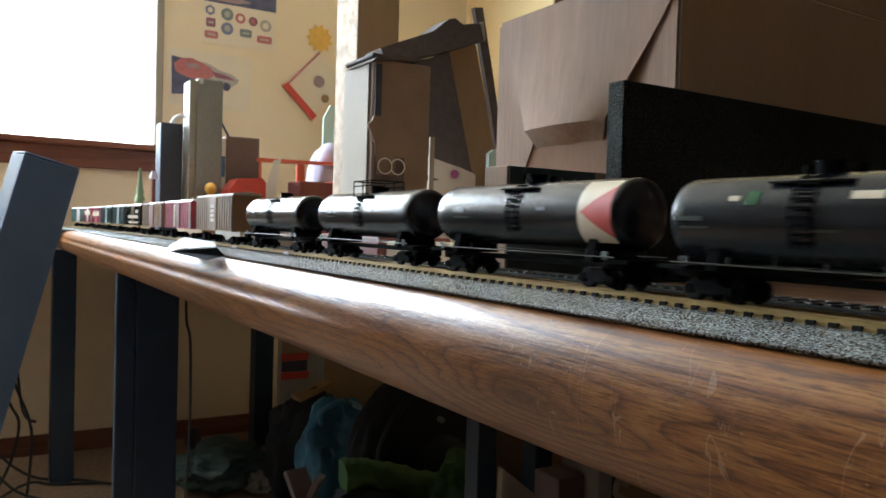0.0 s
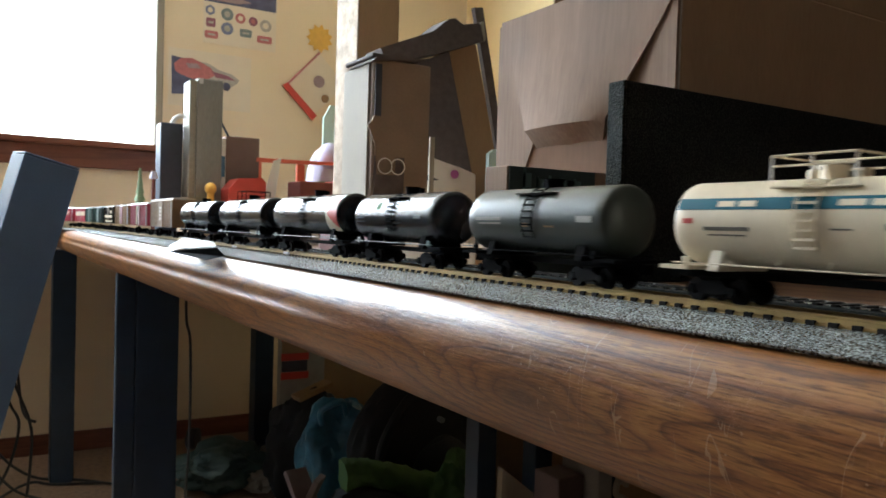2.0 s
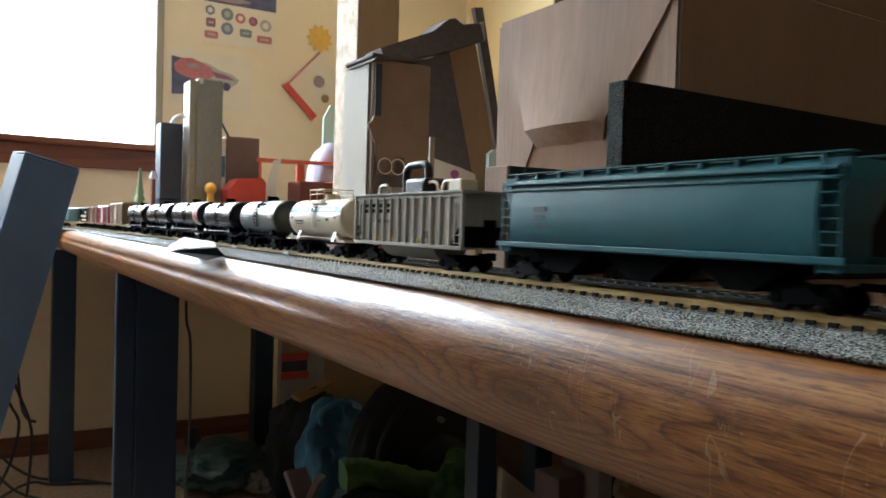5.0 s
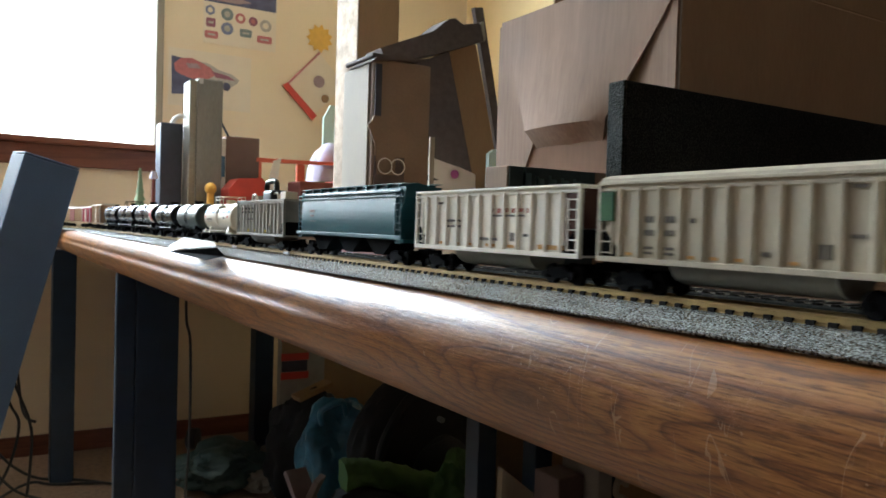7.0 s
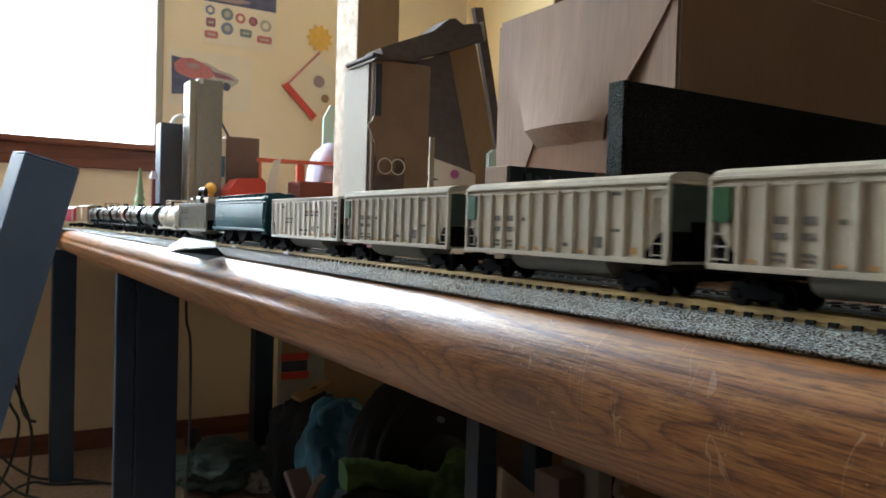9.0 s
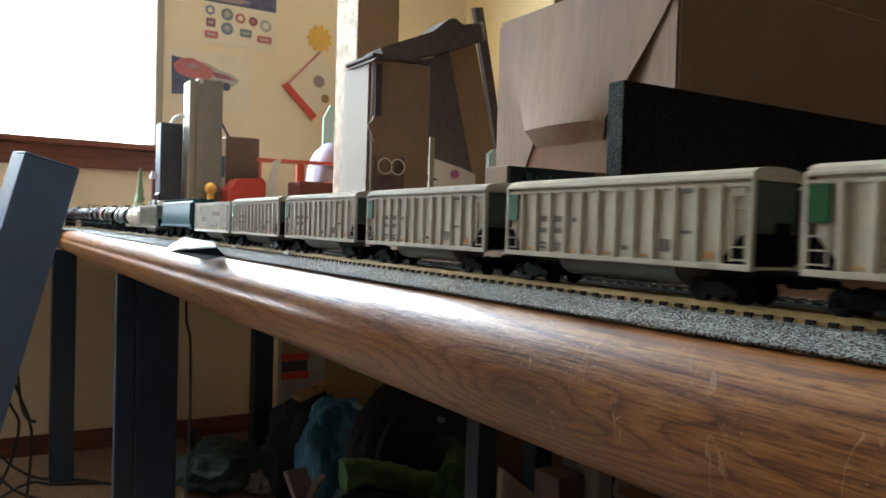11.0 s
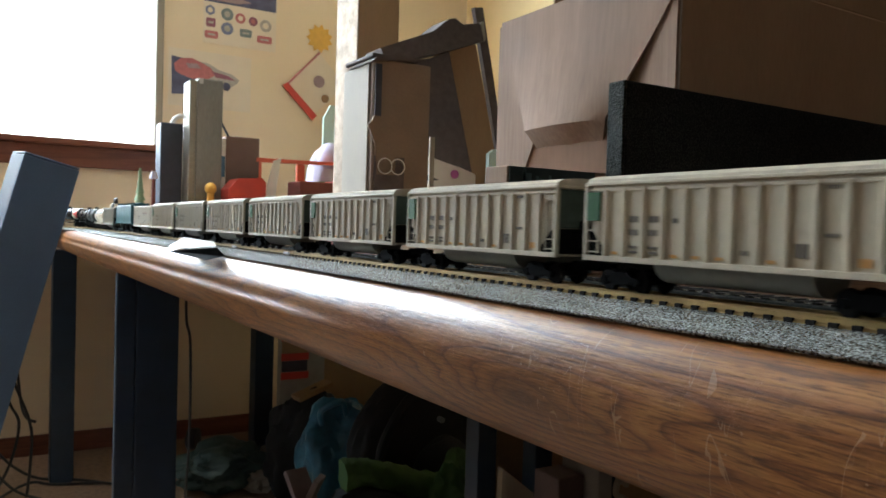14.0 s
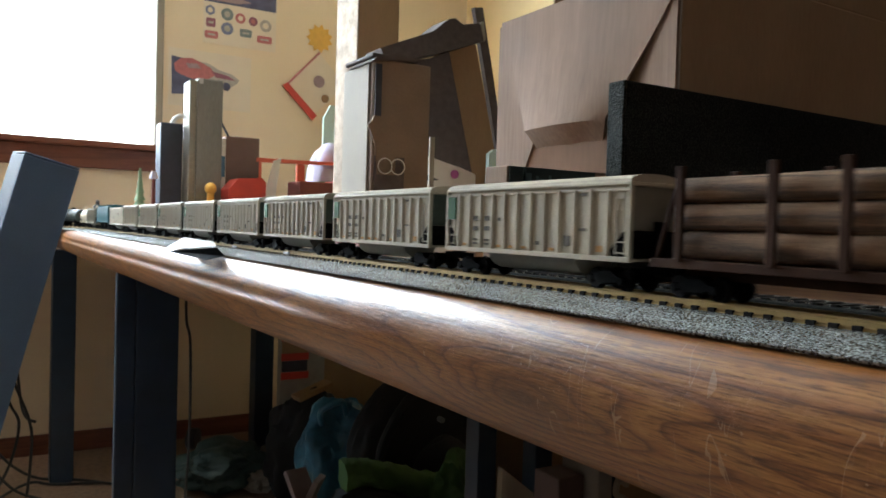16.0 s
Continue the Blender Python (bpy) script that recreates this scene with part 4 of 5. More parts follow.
def tank(name, label, u, length, paint, r, zc, trim_, rails=True, dome=0.5, slim=0.0):
    """Tank car: domed barrel on a frame with platform, ladder, hand rails and brackets."""
    car = car_base(name, label, u, length)
    h = length / 2
    e = 0.30 * r
    prof = []
    for k in range(7):
        a = math.pi / 2 * k / 6
        prof.append((-h + e - e * math.cos(a), r * math.sin(a) ** 0.8))
    prof += [((h - e) * q / 10, r) for q in range(-9, 10)]
    for k in range(7):
        a = math.pi / 2 * (1 - k / 6)
        prof.append((h - e + e * math.cos(a), r * math.sin(a) ** 0.8))
    part("barrel", lathe_y(prof, zc, 40), paint, car, smooth=True)
    part("centre_sill", box(-0.004, 0.004, -h - 0.004, h + 0.004, 0.0105, 0.0134), "under", car)
    for s in (1, -1):
        bm = bmesh.new()
        prism([(-0.0165, 0.0135), (0.0165, 0.0135), (0.013, zc - r * 0.62), (-0.013, zc - r * 0.62)], min(s * (h - 0.027), s * (h - 0.021)), max(s * (h - 0.027), s * (h - 0.021)), "Y", bm)
        box(-0.0172, 0.0172, min(s * (h + 0.004), s * (h - 0.012)), max(s * (h + 0.004), s * (h - 0.012)), 0.0135, 0.0152, bm=bm)
        part("end_platform", bm, trim_, car)
    for s in (1, -1):
        y = s * (h - 0.011)
        part("step_bracket", box(-0.0178, -0.0166, y - 0.0022, y + 0.0022, 0.0150, 0.0192, 0.0004), "gry" if paint == "blk" else trim_, car)
    bm = bmesh.new()
    for s in (1, -1):
        x = s * 0.0180
        tube([(x, -h + 0.004, 0.0165), (x, -h * 0.5, 0.0165), (x, h * 0.5, 0.0165), (x, h - 0.004, 0.0165)], 0.00035, 6, bm)
        for k in range(6):
            y = -h * 0.8 + k * h * 1.6 / 5
            rod((x, y, 0.0165), (s * r * 0.93, y, 0.0196), 0.0003, 5, bm)
    part("hand_rail", bm, "gry" if paint == "blk" else trim_, car)
    # top fittings
    zt = zc + r
    bm = rod((0, 0, zt - 0.003), (0, 0, zt + 0.0022 + dome * 0.003), 0.0052, 16)
    rod((0, 0, zt + 0.0022 + dome * 0.003), (0, 0, zt + 0.0032 + dome * 0.003), 0.0058, 16, bm)
    for yy in (-0.011, 0.010):
        rod((0.002, yy, zt - 0.002), (0.002, yy, zt + 0.0035), 0.0022, 10, bm)
    part("manway", bm, trim_ if paint != "cream" else "cream", car, smooth=True)
    bm = bmesh.new()
    for s in (-1, 1):
        box(min(s * 0.0085, s * 0.0145), max(s * 0.0085, s * 0.0145), -0.017, 0.017, zt - 0.0042, zt - 0.0036, bm=bm)
        if rails:
            for yy in (-0.017, 0.0, 0.017):
                rod((s * 0.0142, yy, zt - 0.004), (s * 0.0142, yy, zt + 0.0082), 0.0005, 5, bm)
            for zz in (zt + 0.0042, zt + 0.0082):
                rod((s * 0.0142, -0.017, zz), (s * 0.0142, 0.017, zz), 0.0005, 5, bm)
    if rails:
        for yy in (-0.017, 0.017):
            rod((-0.0142, yy, zt + 0.0082), (0.0142, yy, zt + 0.0082), 0.0005, 5, bm)
    part("platform", bm, trim_, car)
    # ladder hugging the barrel
    bm = bmesh.new()
    for k in range(9):
        a = math.pi - math.pi / 2 * 0.62 + (math.pi / 2 * 0.95) * k / 8
        x, z = (r + 0.0012) * math.cos(a), zc + (r + 0.0012) * math.sin(a)
        box(x - 0.0006, x + 0.0006, -0.0047, 0.0047, z - 0.0005, z + 0.0005, bm=bm)
    for yy in (-0.0045, 0.0045):
        tube([((r + 0.001) * math.cos(a), yy, zc + (r + 0.001) * math.sin(a)) for a in [math.pi * (0.62 + 0.06 * k) for k in range(10)]], 0.0004, 5, bm)
    tagged(part("ladder", bm, trim_, car), kind="stuff")
    running_gear(car, h, 0.021)
    return car, h, r, zc


def patch(car, r, zc, y0, y1, a0, a1, material, name, lift=0.00018):
    """A thin painted patch on a barrel's flank, between two angles above the horizontal (degrees)."""
    bm = bmesh.new()
    n = 8
    g = [[[bm.verts.new((-(r + q) * math.cos(radians(a0 + (a1 - a0) * k / n)), y, zc + (r + q) * math.sin(radians(a0 + (a1 - a0) * k / n)))) for k in range(n + 1)] for y in (y0, y1)] for q in (-0.0004, lift)]
    for k in range(n):
        bm.faces.new((g[1][0][k], g[1][1][k], g[1][1][k + 1], g[1][0][k + 1]))
        bm.faces.new((g[0][0][k + 1], g[0][1][k + 1], g[0][1][k], g[0][0][k]))
    for y in (0, 1):
        for k in range(n):
            bm.faces.new((g[0][y][k], g[1][y][k], g[1][y][k + 1], g[0][y][k + 1]))
    for k in (0, n):
        bm.faces.new((g[0][0][k], g[0][1][k], g[1][1][k], g[1][0][k]))
    part(name, bm, material, car, smooth=True)


def wedge(car, r, zc, y0, y1, a0, a1, material, name, lift):
    """A painted triangle on the flank with its tip at y1."""
    bm = bmesh.new()
    n = 16
    mid = (a0 + a1) / 2
    rows = []
    for k in range(n + 1):
        a = a0 + (a1 - a0) * k / n
        y = y0 + (y1 - y0) * (1 - abs(a - mid) / (abs(a1 - a0) / 2)) + 0.00005 * (1 if y1 > y0 else -1)
        rows.append([bm.verts.new((-(r + q) * math.cos(radians(a)), yy, zc + (r + q) * math.sin(radians(a)))) for q, yy in ((lift, y0), (lift, y), (-0.0003, y), (-0.0003, y0))])
    for p, q in zip(rows, rows[1:]):
        for i in range(4):
            bm.faces.new((p[i], p[(i + 1) % 4], q[(i + 1) % 4], q[i]))
    bm.faces.new(rows[0])
    bm.faces.new(rows[-1][::-1])
    part(name, bm, material, car, smooth=True)


t1 = tank("tank_car", "glossy black tank car with top platform", 0.002119, 0.172, "blk", 0.0184, 0.0378, "under", False)
t2 = tank("tank_car", "glossy black tank car with railed top platform", 0.00167, 0.1755, "blk", 0.0184, 0.0378, "under", True)
t3 = tank("tank_car", "black tank car with white and red diamond band", 0.001239, 0.174, "blk", 0.0184, 0.0378, "under", False)
car, h, r, zc = t3
patch(car, r, zc, -h + 0.0075, -h + 0.031, -52, 62, "cream", "white_band", 0.0002)
wedge(car, r, zc, -h + 0.0070, -h + 0.0285, -40, 45, "red", "red_diamond", 0.0004)
for tk in (t1, t2, t3):
    for y0, y1, a0, a1 in ((0.050, 0.062, 2, 12), (0.028, 0.034, 6, 9), (-0.030, -0.022, 5, 11), (0.045, 0.062, -8, -5)):
        patch(tk[0], tk[2], tk[3], y0, y1, a0, a1, "gry", "lettering")
t4 = tank("tank_car", "black tank car with small white and green marks", 0.000824, 0.132, "blk", 0.0186, 0.0352, "under", False)
for y0, y1, a0, a1, mm in ((0.028, 0.033, 24, 31, "cream"), (-0.030, -0.018, 24, 34, "cream"), (0.019, 0.025, 18, 38, "green"), (0.045, 0.060, -2, 4, "gry"), (0.042, 0.057, -12, -9, "gry"), (-0.045, -0.035, -3, 4, "gry"), (-0.016, -0.004, -14, -11, "gry")):
    patch(t4[0], t4[2], t4[3], y0, y1, a0, a1, mm, "marking")
t5 = tank("tank_car", "dark grey tank car with faded lettering", 0.000477, 0.127, "gry", 0.0186, 0.0345, "under", False)
for y0, y1, a0, a1, mm in ((0.026, 0.052, -2, 4, "grey"), (0.026, 0.048, -9, -6, "grey"), (-0.052, -0.040, -4, 6, "grey"), (0.0, 0.006, -13, -6, "tan"), (-0.022, -0.014, -13, -10, "tan")):
    patch(t5[0], t5[2], t5[3], y0, y1, a0, a1, mm, "marking")
t6 = tank("tank_car", "cream tank car with blue stripe and railed platform", 0.000139, 0.132, "cream", 0.0178, 0.0340, "cream", True)
patch(t6[0], t6[2], t6[3], -0.060, 0.061, 17, 34, "stripe", "blue_stripe")
for y0, y1 in ((0.022, 0.030), (0.032, 0.040), (-0.022, -0.012), (-0.034, -0.024), (-0.046, -0.036)):
    patch(t6[0], t6[2], t6[3], y0, y1, 21, 29, "cream", "marking", 0.0004)
for y0, y1, a0, a1, mm in ((0.024, 0.046, -11, -6, "letter"), (0.026, 0.044, -18, -16, "letter"), (0.052, 0.057, -2, 5, "red"), (-0.052, -0.047, -2, 5, "red"), (-0.036, -0.030, -8, 0, "letter"), (-0.010, -0.018, -8, -6, "letter"), (-0.05, -0.062, 8, 11, "cream")):
    patch(t6[0], t6[2], t6[3], y0, y1, a0, a1, mm, "marking", 0.0003)


def boxcar(name, label, u, length, paint, door, top=0.060, roof="alu", mark=None):
    car = car_base(name, label, u, length)
    h, w = length / 2, 0.0180
    part("body", prism([(-w, 0.0165), (-w, top - 0.004), (-w + 0.002, top - 0.002), (0, top), (w - 0.002, top - 0.002), (w, top - 0.004), (w, 0.0165)], -h, h), paint, car)
    part("roof", prism([(-w - 0.0006, top - 0.0038), (-w + 0.0016, top - 0.0012), (0, top + 0.0010), (w - 0.0016, top - 0.0012), (w + 0.0006, top - 0.0038)], -h - 0.0004, h + 0.0004), roof, car)
    for s in (-1, 1):
        x = s * (w + 0.0006)
        part("door", box(x - 0.0007, x + 0.0007, -0.017, 0.017, 0.0175, top - 0.006, 0.0002), door, car)
    if ("b", paint) not in RIBS:
        RIBS[("b", paint)] = finish("rib", box(-0.0005, 0.0005, -0.0007, 0.0007, 0.0172, top - 0.0055), paint)
    for s in (-1, 1):
        for k in range(7):
            for e in (-1, 1):
                y = e * (0.021 + k * (h - 0.0225) / 6)
                rb = part("rib", RIBS[("b", paint)], paint, car)
                rb.location = (s * (w + 0.0003), y, 0)
    ladder(car, -w - 0.0009, -h + 0.001, -h + 0.0085, 0.018, top - 0.008, 7, roof)
    if mark:
        bars(car, -w - 0.0014, mark, "cream")
    running_gear(car, h, 0.021)
    return car


boxcar("boxcar", "tan ribbed high boxcar with pale roof and lettering", 0.002584, 0.176, "tan", "tan", 0.0645, "cover", [(-0.008, 0.008, 0.046 + 0.0 - k * 0.006, 0.050 - k * 0.006) for k in range(4)])
boxcar("boxcar", "red boxcar with white-edged sliding door", 0.003012, 0.176, "maroon", "oxide", 0.0600, "alu", [(0.010, 0.020, 0.019, 0.052)])
boxcar("boxcar", "tan boxcar with brown door", 0.003425, 0.172, "tan", "oxide", 0.0590, "alu")
boxcar("boxcar", "black boxcar with white lettering", 0.003802, 0.160, "blk", "blk", 0.0585, "gry", [(-0.06, 0.05, 0.030, 0.036), (-0.06, -0.03, 0.040, 0.046), (-0.065, 0.04, 0.020, 0.024)])
boxcar("boxcar", "dark green boxcar with grey roof", 0.004175, 0.160, "dkgreen", "dkgreen", 0.0585, "gry")
boxcar("boxcar", "dark green boxcar with grey roof", 0.004545, 0.160, "dkgreen", "dkgreen", 0.0585, "gry")
boxcar("boxcar", "red boxcar with white lettering", 0.004920, 0.160, "maroon", "maroon", 0.0585, "alu", [(-0.06, 0.06, 0.034, 0.046)])
boxcar("boxcar", "red boxcar with white lettering", 0.005290, 0.160, "maroon", "alu", 0.0585, "alu", [(-0.06, 0.06, 0.036, 0.048)])
boxcar("boxcar", "dark green boxcar with grey roof", 0.005660, 0.160, "dkgreen", "alu", 0.0585, "alu")

# log car
L = 0.205
car = car_base("log_car", "brown flat car with stakes carrying stacked logs", -0.004512, L)
h = L / 2
bm = box(-0.0178, 0.0178, -h, h, 0.0135, 0.0175, 0.0004)
box(-0.005, 0.005, -h + 0.01, h - 0.01, 0.009, 0.0136, bm=bm)
part("deck", bm, "stake", car)
for e in (-1, 1):
    bm = bmesh.new()
    for x in (-0.0155, 0.0155):
        rod((x, e * (h - 0.002), 0.0175), (x, e * (h - 0.013), 0.050), 0.0010, 6, bm)
    rod((-0.0155, e * (h - 0.0125), 0.048), (0.0155, e * (h - 0.0125), 0.048), 0.0010, 6, bm)
    part("end_frame", bm, "stake", car)
stake = finish("stake", box(-0.0012, 0.0012, -0.0019, 0.0019, 0.0165, 0.0582, 0.0003), "stake")
for s in (-1, 1):
    for off in (0.0, 0.0456, 0.075, 0.1206, 0.150, 0.170):
        ob = part("stake", stake, "stake", car)
        ob.location = (s * 0.0184, h - 0.017 - off, 0)
rnd = random.Random(5)
for row, (z, xs, r) in enumerate(((0.0240, (-0.0100, 0.0, 0.0100), 0.0069), (0.0362, (-0.0102, 0.0, 0.0102), 0.0066), (0.0480, (-0.0100, 0.0002, 0.0100), 0.0062))):
    for x in xs:
        y0, y1 = -h + 0.010 + rnd.uniform(0, 0.006), h - 0.012 - rnd.uniform(0, 0.006)
        prof = [(y0, 0.0)] + [(y0 + (y1 - y0) * q / 8, r * (1 - 0.10 * q / 8) * (1 + rnd.uniform(-0.03, 0.03))) for q in range(9)] + [(y1, 0.0)]
        bm = lathe_y(prof, z, 14)
        for v in bm.verts:
            v.co.x += x
        part("log", bm, "log", car, smooth=True)
running_gear(car, h, 0.021)

# ---- sleepers of the two tracks ----
TIE = finish("sleeper", box(-0.0102, 0.0102, -0.0018, 0.0018, RAIL - 0.0048, RAIL - 0.0025), "tie2")
TIE2 = finish("sleeper", box(-0.0108, 0.0108, -0.0014, 0.0014, RAIL - 0.0048, RAIL - 0.0006), "tie2")
far_ties = bmesh.new()
for k in range(-275, 517):
    s = -0.10 + k * 0.0091
    x, y, a = along(s)
    if 0 <= k < 300:
        ob = part("sleeper", TIE, "tie2", track)
        ob.matrix_world = pose(x, y, 0, 0, 0, a)
    elif s < 4.6:
        bmesh.ops.create_cube(far_ties, size=1.0, matrix=pose(x, y, RAIL - 0.00365, 0, 0, a) @ Matrix.Diagonal((0.0204, 0.0036, 0.0023, 1)))
tagged(part("sleepers_beyond", far_ties, "tie2", track), kind="stuff")
for k in range(5, 293):
    ob = part("sleeper", TIE2, "tie2", track2)
    ob.matrix_world = pose(BACKTRACK, -0.08 + k * 0.0091, -0.0007)
for s in (0.745, 0.93):
    x, y, a = along(s, -0.0098)
    part("rail_joiner", box(x - 0.0016, x + 0.0004, y - 0.007, y + 0.007, RAIL - 0.0030, RAIL - 0.0006, 0.0003), "alu", track, "bright metal rail joiner")

# ---- card flap caught on the table edge ----
bm = bmesh.new()
vs = [bm.verts.new(p) for p in ((0.192, 0.9645, 0.8425), (0.2255, 0.848, 0.8510), (0.236, 0.9007, 0.8546), (0.236, 1.0526, 0.8560))]
bm.faces.new(vs)
bmesh.ops.solidify(bm, geom=bm.faces[:], thickness=0.0010)
flap = thing("folded_card", bm, "gloss", "small folded white card wedged on the table edge", "card")
# black plate painted in for the shadow below the raised card
bm = bmesh.new()
vs = [bm.verts.new(p) for p in ((0.1930, 0.9550, 0.8412), (0.2262, 0.8480, 0.8494), (0.2300, 0.8300, 0.8413), (0.2050, 0.8050, 0.8375))]
bm.faces.new(vs)
bmesh.ops.solidify(bm, geom=bm.faces[:], thickness=0.0010)
part("fold", bm, "under", flap, "black plate standing for the shade under the card")

# ---- black bar leaning beside the table ----
tilt = pose(-0.178, 0.862, 0.0, 0, 14.2, 0) @ pose(0, 0, 0, 0, 0, 14)
bar = base("steel_post", "square black steel post leaning beside the table, window haze put in its blue", "post", tilt)
# the post's blue stands for haze; the steel itself is black
part("shaft", box(-0.0265, 0.0265, -0.020, 0.020, 0.012, 0.962, 0.0012), "slate", bar)
part("end_cap", box(-0.0262, 0.0262, -0.0197, 0.0197, 0.9622, 0.9645, 0.0008), "slate", bar)
part("foot", box(-0.03, 0.03, -0.024, 0.024, 0.0, 0.0119, 0.002), "cable", bar, "rubber foot")

# ---- boxes and foam behind the tracks ----
foam = base("foam_slab", "charcoal grey upholstery foam slab standing on edge", "foam", pose(0, 0, 0))
part("slab", box(0.4232, 0.95, 0.4285, 0.4465, TOP, 0.9958, 0.0015), "blackfoam", foam)
part("cut_end", box(0.4200, 0.4230, 0.4285, 0.4465, TOP, 0.9958, 0.0012), "cutfoam", foam, "open-celled cut end")
big = base("cardboard_box", "large brown cardboard box with bulging taped flaps", "box", pose(0, 0, 0))
part("carton", box(0.532, 1.02, 0.476, 0.750, TOP, 1.123, 0.003), "carddark", big)
# outer flap on the lit end: creased on one slant, cut on the other, its foot bent inwards
bm = bmesh.new()
rows = []
for k in range(15):
    v = min(1.0, k / 10)
    z = 1.1225 - (1.1225 - 0.990) * v - 0.0046 * max(0, k - 10)
    y1 = 0.7440 - (1.1225 - z) * 0.4636
    y0 = max(0.4775, 0.4831 + (1.0885 - z) * 0.735)
    out = 0.0025 + 0.0145 * v ** 1.8 - 0.0047 * max(0, k - 10)
    rows.append([bm.verts.new((0.531 - out * (0.45 + 0.55 * math.sin(math.pi * (j + 1) / 14)) - 0.0016 * noise.noise(Vector((j * 0.45, k * 0.5, 2))), y0 + (y1 - y0) * j / 12, z)) for j in range(13)])
for p, q in zip(rows, rows[1:]):
    for j in range(12):
        bm.faces.new((p[j], p[j + 1], q[j + 1], q[j]))
bmesh.ops.recalc_face_normals(bm, faces=bm.faces)
bmesh.ops.solidify(bm, geom=bm.faces[:], thickness=0.0025)
part("outer_flap", bm, "card", big, "creased outer flap", True)
part("side_flap", prism([(0.7488, TOP), (0.7488, 1.118), (0.742, 1.120), (0.690, 0.9990), (0.678, 0.9750), (0.6900, 0.9530), (0.700, TOP)], 0.5282, 0.5312, "X"), "card", big, "inner side flap")
part("corner_flap", prism([(0.4765, 1.0), (0.4765, 1.121), (0.484, 1.121), (0.520, 1.030), (0.530, 1.0)], 0.5275, 0.5312, "X"), "card", big)
part("lower_flap", box(0.5300, 0.5316, 0.50, 0.688, TOP, 0.976, 0.0005), "cardbrown", big)
part("tape", box(0.5305, 0.5325, 0.4755, 0.4772, 0.99, 1.122), "cardpale", big, "pale packing tape edge")
lid = base("cardboard_tray", "dark brown corrugated cardboard tray on the box", "box", pose(0, 0, 0))
part("tray_floor", box(0.60, 1.02, 0.492, 0.740, 1.1235, 1.129, 0.001), "carddark", lid)
part("tray_side", box(0.60, 1.02, 0.4905, 0.4945, 1.1292, 1.165, 0.001), "carddark", lid)
part("tray_side", box(0.60, 1.02, 0.7360, 0.7400, 1.1292, 1.165, 0.001), "carddark", lid)
small = thing("flat_box", box(0.648, 0.735, 0.7, 0.75, 1.124, 1.13, 0.001), "carddark", "thin brown card lying on the large box", "card")
parcel = base("parcel_box", "small cardboard parcel box with dark green printed tape", "box", pose(0, 0, 0))
part("carton", box(0.3765, 0.492, 0.5165, 0.5495, TOP, 0.9325, 0.0012), "card", parcel)
part("printed_wrap", box(0.3775, 0.4720, 0.5148, 0.5164, TOP + 0.001, 0.9318), "wrap", parcel, "dark green-black printed wrap")
# plain shapes in place of the maker's mark
bm = bmesh.new()
for k, (hh, up) in enumerate(((0.014, 0.006), (0.010, 0), (0.010, 0.004), (0.010, 0), (0.010, 0))):
    x = 0.3915 + k * 0.0138
    box(x, x + 0.0085, 0.5140, 0.5149, 0.9150, 0.9150 + hh - 0.002, bm=bm)
    box(x, x + 0.0026, 0.5140, 0.5149, 0.9150 - 0.003, 0.9150 + hh + up * 0.3, bm=bm)
tagged(part("printed_mark", bm, "wrapmark", parcel, "faded blue printed bars"), kind="stuff")

tall = base("tall_carton", "tall torn cardboard carton with pale side and black top", "box", pose(0, 0, 0))
part("carton", box(0.558, 0.668, 1.150, 1.262, TOP, 1.158, 0.003), "kraft", tall)
part("pale_side", box(0.5545, 0.5578, 1.162, 1.262, TOP, 1.150, 0.001), "cardpale", tall, "bare pale grey side")
part("torn_flap", prism([(0.548, 1.045), (0.560, 1.062), (0.600, 1.060), (0.600, 0.965), (0.566, 0.965), (0.562, 1.015)], 1.1445, 1.1492), "kraft", tall, "torn brown flap")
# dark plate on the face paints the shade inside a slot
part("slot_shade", box(0.5605, 0.572, 1.1462, 1.1495, 1.055, 1.148), "navy", tall, "dark blue plate standing for the shade in a gap")
bm = box(0.555, 0.620, 1.148, 1.262, 1.1585, 1.166, 0.003)
prism([(0.551, 1.150), (0.560, 1.1585), (0.600, 1.1660), (0.640, 1.1605), (0.600, 1.1585)], 1.140, 1.235, "Y", bm)
part("black_top", bm, "darkcloth", tall, "crumpled black top covering")
for x in (0.578, 0.602):
    bm = bmesh.new()
    bmesh.ops.create_uvsphere(bm, u_segments=24, v_segments=12, radius=0.0125, matrix=Matrix.Translation((x, 1.140, 0.979)) @ Matrix.Diagonal((1, 0.6, 1, 1)))
    dome_ = part("clear_dome", bm, "glass", tall, "clear plastic dome", True)
    part("rim", tube([(x + 0.0128 * math.cos(2 * math.pi * q / 24), 1.1385, 0.979 + 0.0128 * math.sin(2 * math.pi * q / 24)) for q in range(25)], 0.0011, 6), "gloss", dome_, "pale moulded rim", True)
part("dome_card", box(0.562, 0.618, 1.1455, 1.1495, 0.93, 0.9955), "darkcloth", tall)

tower = base("tall_panel_box", "tall box with speckled stone-patterned side", "box", pose(0, 0, 0))
part("dark_front", box(0.8275, 0.944, 1.80, 1.935, TOP, 1.72, 0.003), "carddark", tower, "dark brown front face")
part("stone_side", box(0.8245, 0.8272, 1.8005, 1.9345, TOP, 1.72, 0.002), "stone", tower, "speckled cream stone-look side")

